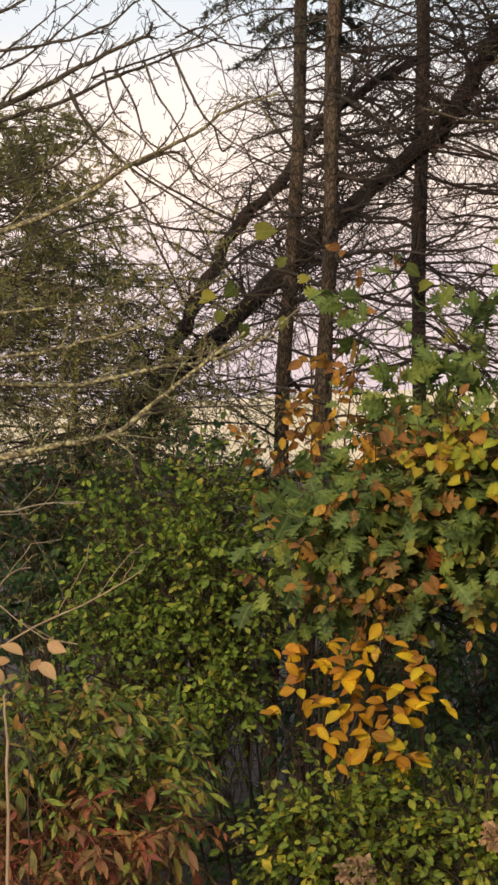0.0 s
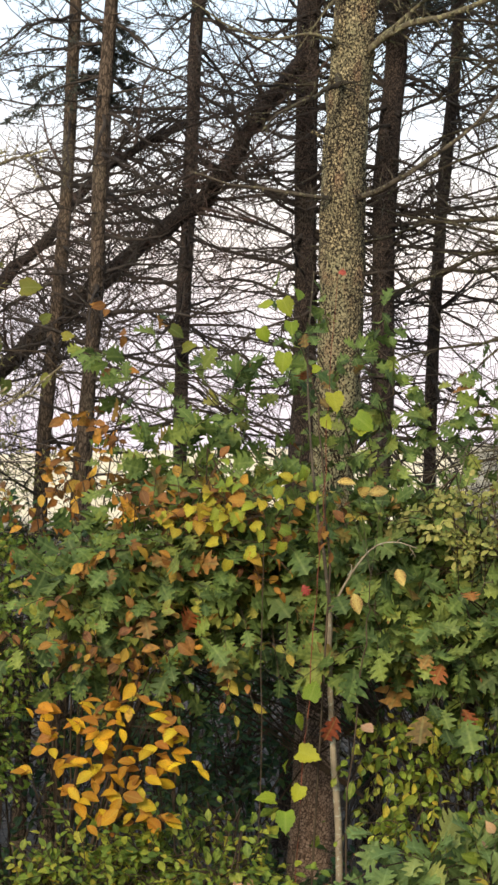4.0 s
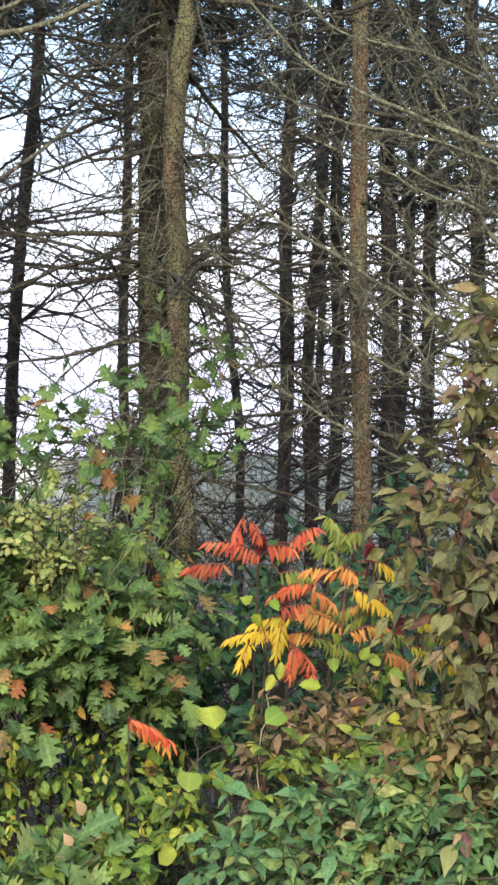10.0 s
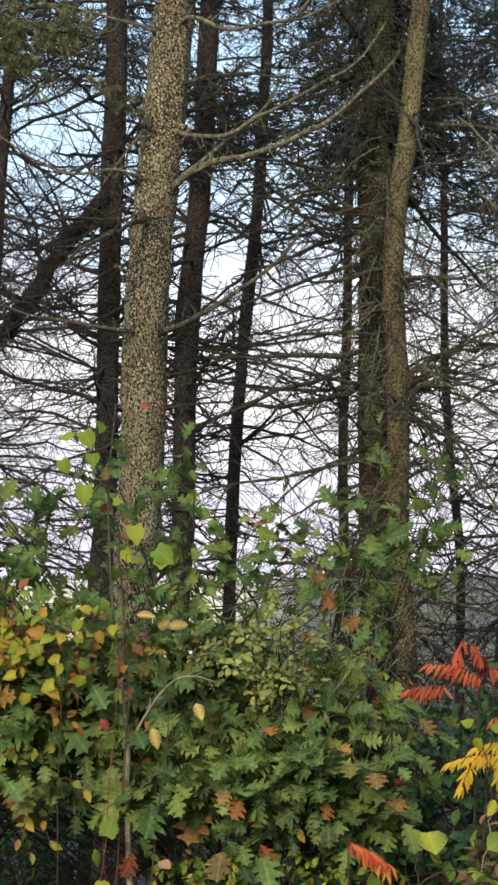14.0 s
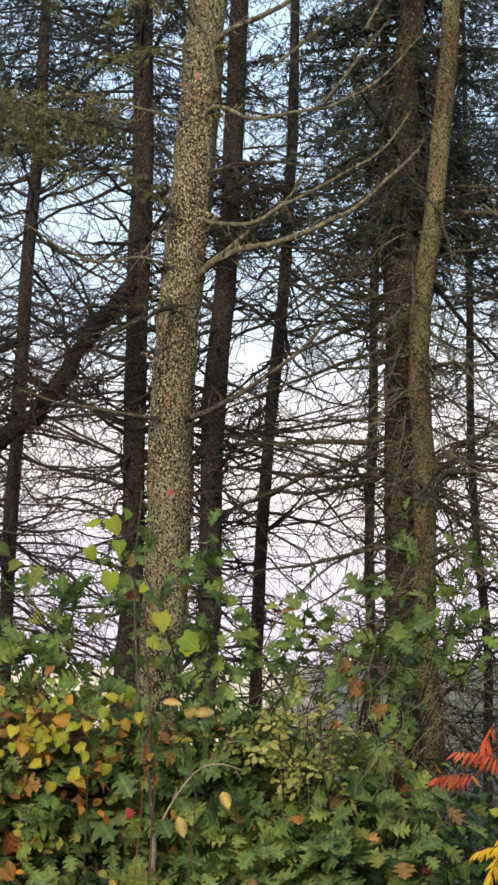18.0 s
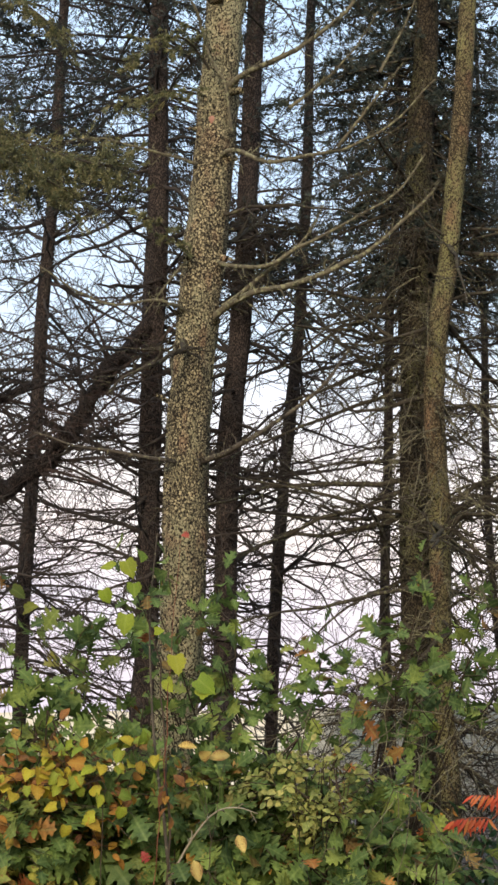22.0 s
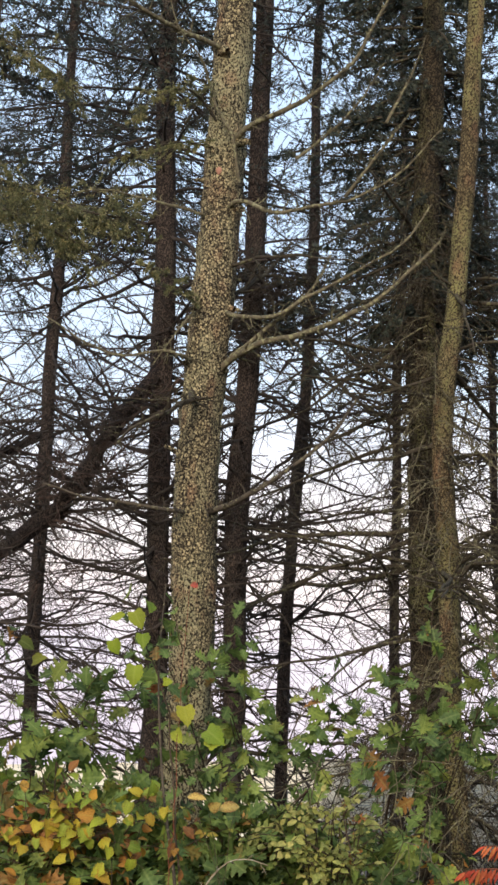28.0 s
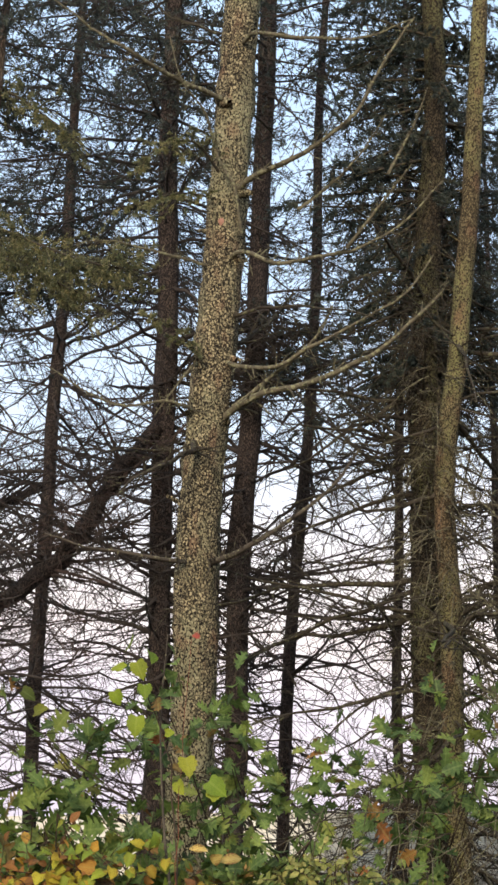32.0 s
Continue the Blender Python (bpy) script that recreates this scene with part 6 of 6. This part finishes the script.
leafy_stem("pink_seedling", "seedling with pinkish dry upright leaves", "bush", 89, [at_ground(3.6, 9.0), spot(3.65, -10.5, 9.0), spot(3.7, -9.4, 9.0)], 0.004, STEM, BROAD, TANLEAF,
           [spot(3.7, -9.1, 8.95), spot(3.45, -9.9, 8.95), spot(4.0, -9.8, 8.95), spot(3.2, -10.3, 8.95), spot(0.1, -7.4, 9.7)], 0.08, droop=-0.3)


def dead_twig(seed, pts, r, label, m=STEM_TAN, twigs=6):
    rng = np.random.default_rng(seed)
    first = pts[0]
    ob = thing("dead_stalk", tuple(first), label, "stalk")
    limb(ob, rng, pts, r, m, twigs=twigs, twig_len=0.3, sub=1, name="stalk")


dead_twig(91, [at_ground(-19, 9.4), spot(-18, -8.6, 9.4), spot(-16.7, -7.0, 9.4), spot(-14.7, -6.0, 9.4), spot(-13.0, -5.05, 9.4)], 0.008, "bare tan twig arching over the bush")
dead_twig(92, [at_ground(-18.2, 9.2), spot(-17.4, -7.0, 9.2), spot(-16.7, -5.5, 9.2), spot(-15.9, -4.7, 9.2)], 0.007, "bare tan twig rising at a slant")
dead_twig(93, [at_ground(-16.5, 8.6), spot(-16.55, -11, 8.6), spot(-16.65, -8.6, 8.6), spot(-16.7, -8.2, 8.6)], 0.009, "upright dry brown stalk", twigs=0)
dead_twig(94, [at_ground(-18.5, 10.2), spot(-17.6, -5, 10.2), spot(-16, -3.3, 10.2), spot(-14.4, -3.1, 10.2)], 0.009, "short lichened dead branch", STEM_PALE, 4)


def seed_head(seed, b, e, d):
    """A dried flower head on its stalk: a lump of many small curled bracts."""
    rng = np.random.default_rng(seed)
    c = np.array(tuple(spot(b, e, d)))
    ob = thing("dried_flower", at_ground(b, d), "faded pinkish-tan dried flower head on a stalk", "flower", "dried flower heads")
    part("stalk", Geo().add(*tubes(spline([at_ground(b, d), tuple(c)], 8)[None], np.full((1, 8), 0.004), 6)), STEM_TAN, ob)
    out = unit(rng.normal(size=(160, 3)))
    pos = c + out * np.array([0.085, 0.07, 0.06]) * rng.uniform(0.5, 1, (160, 1))
    g = Geo()
    add_leaves(g, BROAD, pos, turns(unit(out + rng.normal(0, 0.6, out.shape)), rng.normal(size=out.shape)), rng.uniform(0.02, 0.036, 160))
    part("flower_head", g, TANLEAF[0], ob)


seed_head(95, -7.0, -12.9, 9.0)
seed_head(96, -3.1, -11.9, 9.0)


# ---- sumac ----
sumac = thing("staghorn_sumac", at_ground(9.8, 10.0), "sumac with red, orange and yellow drooping fronds", "sumac")
rng = np.random.default_rng(97)
tops = []
for (b, e) in ((8.2, -2.2), (9.3, -3.2), (10.6, -2.6), (11.9, -4.0), (8.5, -4.6), (11.4, -2.6)):
    line = spline([at_ground(9.0 + (b - 9.8) * 0.5, 10.2), spot(9.3 + (b - 9.8) * 0.7, -8, 10.2), spot(b, e, 10.1)], 16)
    tops.append(line)
    part("stem", Geo().add(*tubes(line[None], np.linspace(0.009, 0.005, 16)[None], 7)), STEM, sumac)


def frond(parent, seed, b0, e0, b1, e1, d, mat, leaf_len=0.074):
    """A compound leaf: a bowed stalk from one place to another, with paired drooping leaflets."""
    rng = np.random.default_rng(seed)
    p0, p1 = np.array(tuple(spot(b0, e0, d))), np.array(tuple(spot(b1, e1, d - 0.05)))
    ln = np.linalg.norm(p1 - p0)
    f = np.linspace(0, 1, 12)[:, None]
    line = p0 + (p1 - p0) * f + np.array([0, -0.03, 0.10]) * ln * np.sin(3.14 * f) + np.cumsum(rng.normal(0, 0.0015, (12, 3)), 0)
    root = min(tops, key=lambda q: np.linalg.norm(q[-1] - p0))
    g = Geo().add(*tubes(line[None], np.linspace(0.004, 0.0015, 12)[None], 5))
    link = np.stack([root[-1] * (1 - x) + p0 * x + np.array([0, 0, 0.04 * math.sin(3.14 * x)]) for x in np.linspace(0, 1, 6)])
    g.add(*tubes(link[None], np.full((1, 6), 0.0035), 5))
    ob = part("frond", g, STEM_RED, parent)
    tan = unit(np.gradient(line, axis=0))
    pairs = max(4, int(round(ln / 0.0195)))
    me = leaf_mesh(FROND_LEAF, mat[1])
    base = np.array(parent.location)
    hang = rng.uniform(0.75, 1.25)

    def leaflet(q, dirn, nrm, size):
        lf = new("leaflet", me)
        lf.parent = ob
        r = turns(unit(dirn)[None], unit(nrm)[None])[0]
        lf.matrix_basis = Matrix.Translation(q - base) @ Matrix([list(row) for row in r]).to_4x4() @ Matrix.Scale(float(size), 4)

    for i in range(pairs):
        x = (0.06 + 0.90 * i / (pairs - 1)) * 11
        j = min(int(x), 10)
        q = line[j] + (line[j + 1] - line[j]) * (x - j)
        across = unit(np.cross(tan[j], np.array([0, 1.0, 0])))
        for sg in (-1, 1):
            if rng.random() < 0.06:
                continue
            out = across * sg
            lift = 1.0 if out[2] < 0.2 else 0.55
            dirn = tan[j] * rng.uniform(0.25, 0.6) + out * 0.8 * lift + np.array([0, -0.25 * (1 - lift), -hang]) + rng.normal(0, 0.13, 3)
            nrm = np.array([0, -0.8, 0.4]) + rng.normal(0, 0.3, 3)
            leaflet(q, dirn, nrm, leaf_len * (0.7 + 0.4 * math.sin(3.14 * (i + 0.8) / (pairs + 0.6))) * rng.uniform(0.85, 1.12))
    leaflet(line[-1], tan[-1] + np.array([0, 0, -0.5]), np.array([0, -0.8, 0.5]), leaf_len * 0.85)


CONE_M = leaf_mat("sumac_cone", [(0.0, (0.10, 0.012, 0.016)), (1.0, (0.17, 0.025, 0.028))], worn=0.0, through_light=0.05)
R_, O_, Y_, G_ = SUMAC_RED, SUMAC_ORANGE, SUMAC_YELLOW, SUMAC_GREEN
red_fronds = ((7.76, -0.95, 7.58, -1.62), (7.94, -1.06, 8.2, -1.43), (8.27, -2.02, 6.84, -1.73), (7.31, -2.32, 6.3, -2.44), (8.41, -1.76, 9.09, -1.78), (9.06, -1.65, 9.68, -1.21),
              (9.85, -2.67, 8.56, -3.08), (8.83, -3.47, 9.54, -3.32), (9.3, -4.4, 9.77, -5.15), (9.24, -4.42, 9.18, -5.13))
orange_fronds = ((10.39, -2.4, 9.53, -2.32), (10.53, -3.87, 9.55, -3.5), (10.86, -2.47, 10.47, -2.27), (10.7, -4.03, 11.64, -3.82), (9.65, -2.89, 10.25, -3.21), (11.73, -4.47, 12.63, -5.04))
yellow_fronds = ((10.74, -2.81, 11.82, -3.35), (11.31, -2.03, 12.01, -2.38), (9.13, -3.67, 8.12, -3.89), (8.93, -4.05, 7.46, -4.33), (8.05, -4.3, 7.8, -4.89), (8.94, -3.72, 8.77, -4.65),
                 (12.5, -3.58, 13.48, -4.1), (12.35, -4.28, 13.61, -4.87))
green_fronds = ((10.7, -1.67, 10.02, -0.86), (10.6, -2.23, 9.7, -1.54), (11.07, -1.24, 10.2, -1.61), (11.51, -4.08, 12.24, -4.07), (11.81, -1.97, 12.31, -1.86), (8.79, -2.5, 9.47, -2.48))
for rows, mt in ((red_fronds, R_), (orange_fronds, O_), (yellow_fronds, Y_), (green_fronds, G_)):
    for n, row in enumerate(rows):
        frond(sumac, 200 + n, *row, 9.8, mt)
for n in range(9):
    rr = np.random.default_rng(260 + n)
    b, e = rr.uniform(8.8, 11.8), rr.uniform(-4.3, -2.4)
    frond(sumac, 280 + n, b, e, b + rr.choice((-1, 1)) * rr.uniform(0.6, 1.2), e - rr.uniform(0, 0.5), 9.98, (O_, G_, G_)[n % 3])
seedling = thing("sumac_seedling", at_ground(5.0, 9.9), "small sumac seedling with one orange-red frond", "sumac")
tops = [spline([at_ground(5.0, 9.9), spot(4.9, -8.5, 9.9), spot(4.85, -6.8, 9.85)], 16)]
part("stem", Geo().add(*tubes(tops[0][None], np.linspace(0.007, 0.004, 16)[None], 6)), STEM, seedling)
frond(seedling, 290, 4.85, -6.5, 6.0, -7.15, 9.75, SUMAC_RED)
frond(seedling, 291, 4.9, -6.6, 5.9, -7.3, 9.78, O_)

for n, (b, e) in enumerate(((8.26, -1.72), (11.22, -1.82), (8.92, -3.09), (12.04, -3.68))):
    rr = np.random.default_rng(300 + n)
    out = unit(rr.normal(size=(300, 3)))
    c = np.array(tuple(spot(b, e, 9.8)))
    pos = c + out * np.array([0.021, 0.021, 0.044]) * rr.uniform(0.5, 1, (300, 1))
    g = Geo()
    add_leaves(g, SMALL, pos, turns(unit(out + np.array([0, 0, 0.6])), rr.normal(size=out.shape)), rr.uniform(0.012, 0.018, 300))
    g.add(*tubes(spline([c - np.array([0, -0.1, 0.14]), c], 5)[None], np.full((1, 5), 0.004), 5))
    part("seed_cone", g, CONE_M, sumac, "dark red fuzzy seed cone")

# broad leaves below the fronds, and bare twigs in front of the oak
leafy_stem("arrowwood_sprig", "sprig with broad lime and yellow leaves below sumac", "sapling", 310, [at_ground(10.4, 9.6), spot(10.3, -8, 9.6), spot(10.6, -5.6, 9.6), spot(11.5, -5.0, 9.6)], 0.005, STEM, POINTED, LIMEGOLD,
           [spot(b, e, 9.55) for b, e in ((10.46, -4.3), (10.31, -4.7), (11.07, -4.7), (11.4, -4.6), (11.58, -4.85), (11.84, -5.0), (10.01, -5.5), (10.98, -5.7), (11.42, -5.0), (12.22, -6.2), (11.79, -6.1))], 0.075)
leafy_stem("lime_leaf_sprig", "sprig with three fresh lime leaves beside sumac", "sapling", 311, [at_ground(8.2, 9.7), spot(8.2, -7, 9.7), spot(8.3, -3.4, 9.75)], 0.004, STEM, POINTED, VINE,
           [spot(8.06, -3.2, 9.65), spot(8.57, -3.2, 9.65), spot(8.3, -3.6, 9.7)], 0.085)
leafy_stem("golden_sprig", "single long golden spotted leaf on a thin stalk", "sapling", 312, [at_ground(8.6, 9.7), spot(8.5, -7, 9.7), spot(8.9, -5.0, 9.7)], 0.004, STEM_TAN, ELLIPSE, SPECKLED,
           [spot(8.92, -4.85, 9.65), spot(8.7, -5.2, 9.65)], 0.085, droop=1.2)
leafy_stem("round_leaf_sprig", "single large round yellow-green leaf, eaten and spotted", "vine", 313, [at_ground(6.6, 9.6), spot(6.7, -8.5, 9.6), spot(6.9, -6.3, 9.6)], 0.004, STEM, ROUND, SPECKLED,
           [spot(6.95, -6.15, 9.5)], 0.135)
for n, pts in enumerate((((5.19, -2.6), (5.92, -1.81), (6.57, -0.86), (7.5, 0.3)), ((3.94, -1.86), (4.54, -1.1), (5.1, -0.23), (5.33, 0.62)), ((5.6, -2.3), (6.56, -0.69), (7.55, 0.03), (8.6, 0.4)),
                         ((2.37, -1.51), (3.68, -0.71), (4.78, -0.58), (5.72, -0.97)), ((2.3, -0.6), (2.91, -0.23), (3.56, 0.3)), ((4.4, -1.7), (5.6, -2.25), (6.31, -3.24)),
                         ((4.75, -4.47), (5.68, -4.35), (6.66, -3.48), (7.43, -3.62)), ((2.77, -3.31), (3.61, -3.33), (4.78, -2.87)))):
    b = pts[0][0]
    dead_twig(320 + n, [at_ground(b, 11.2), spot(b, -6.5, 11.0)] + [spot(x, e, 10.15 if n > 3 else 10.7) for x, e in pts], 0.0045, "thin bare twig rising out of the oak", TWIG_OLIVE, 7)
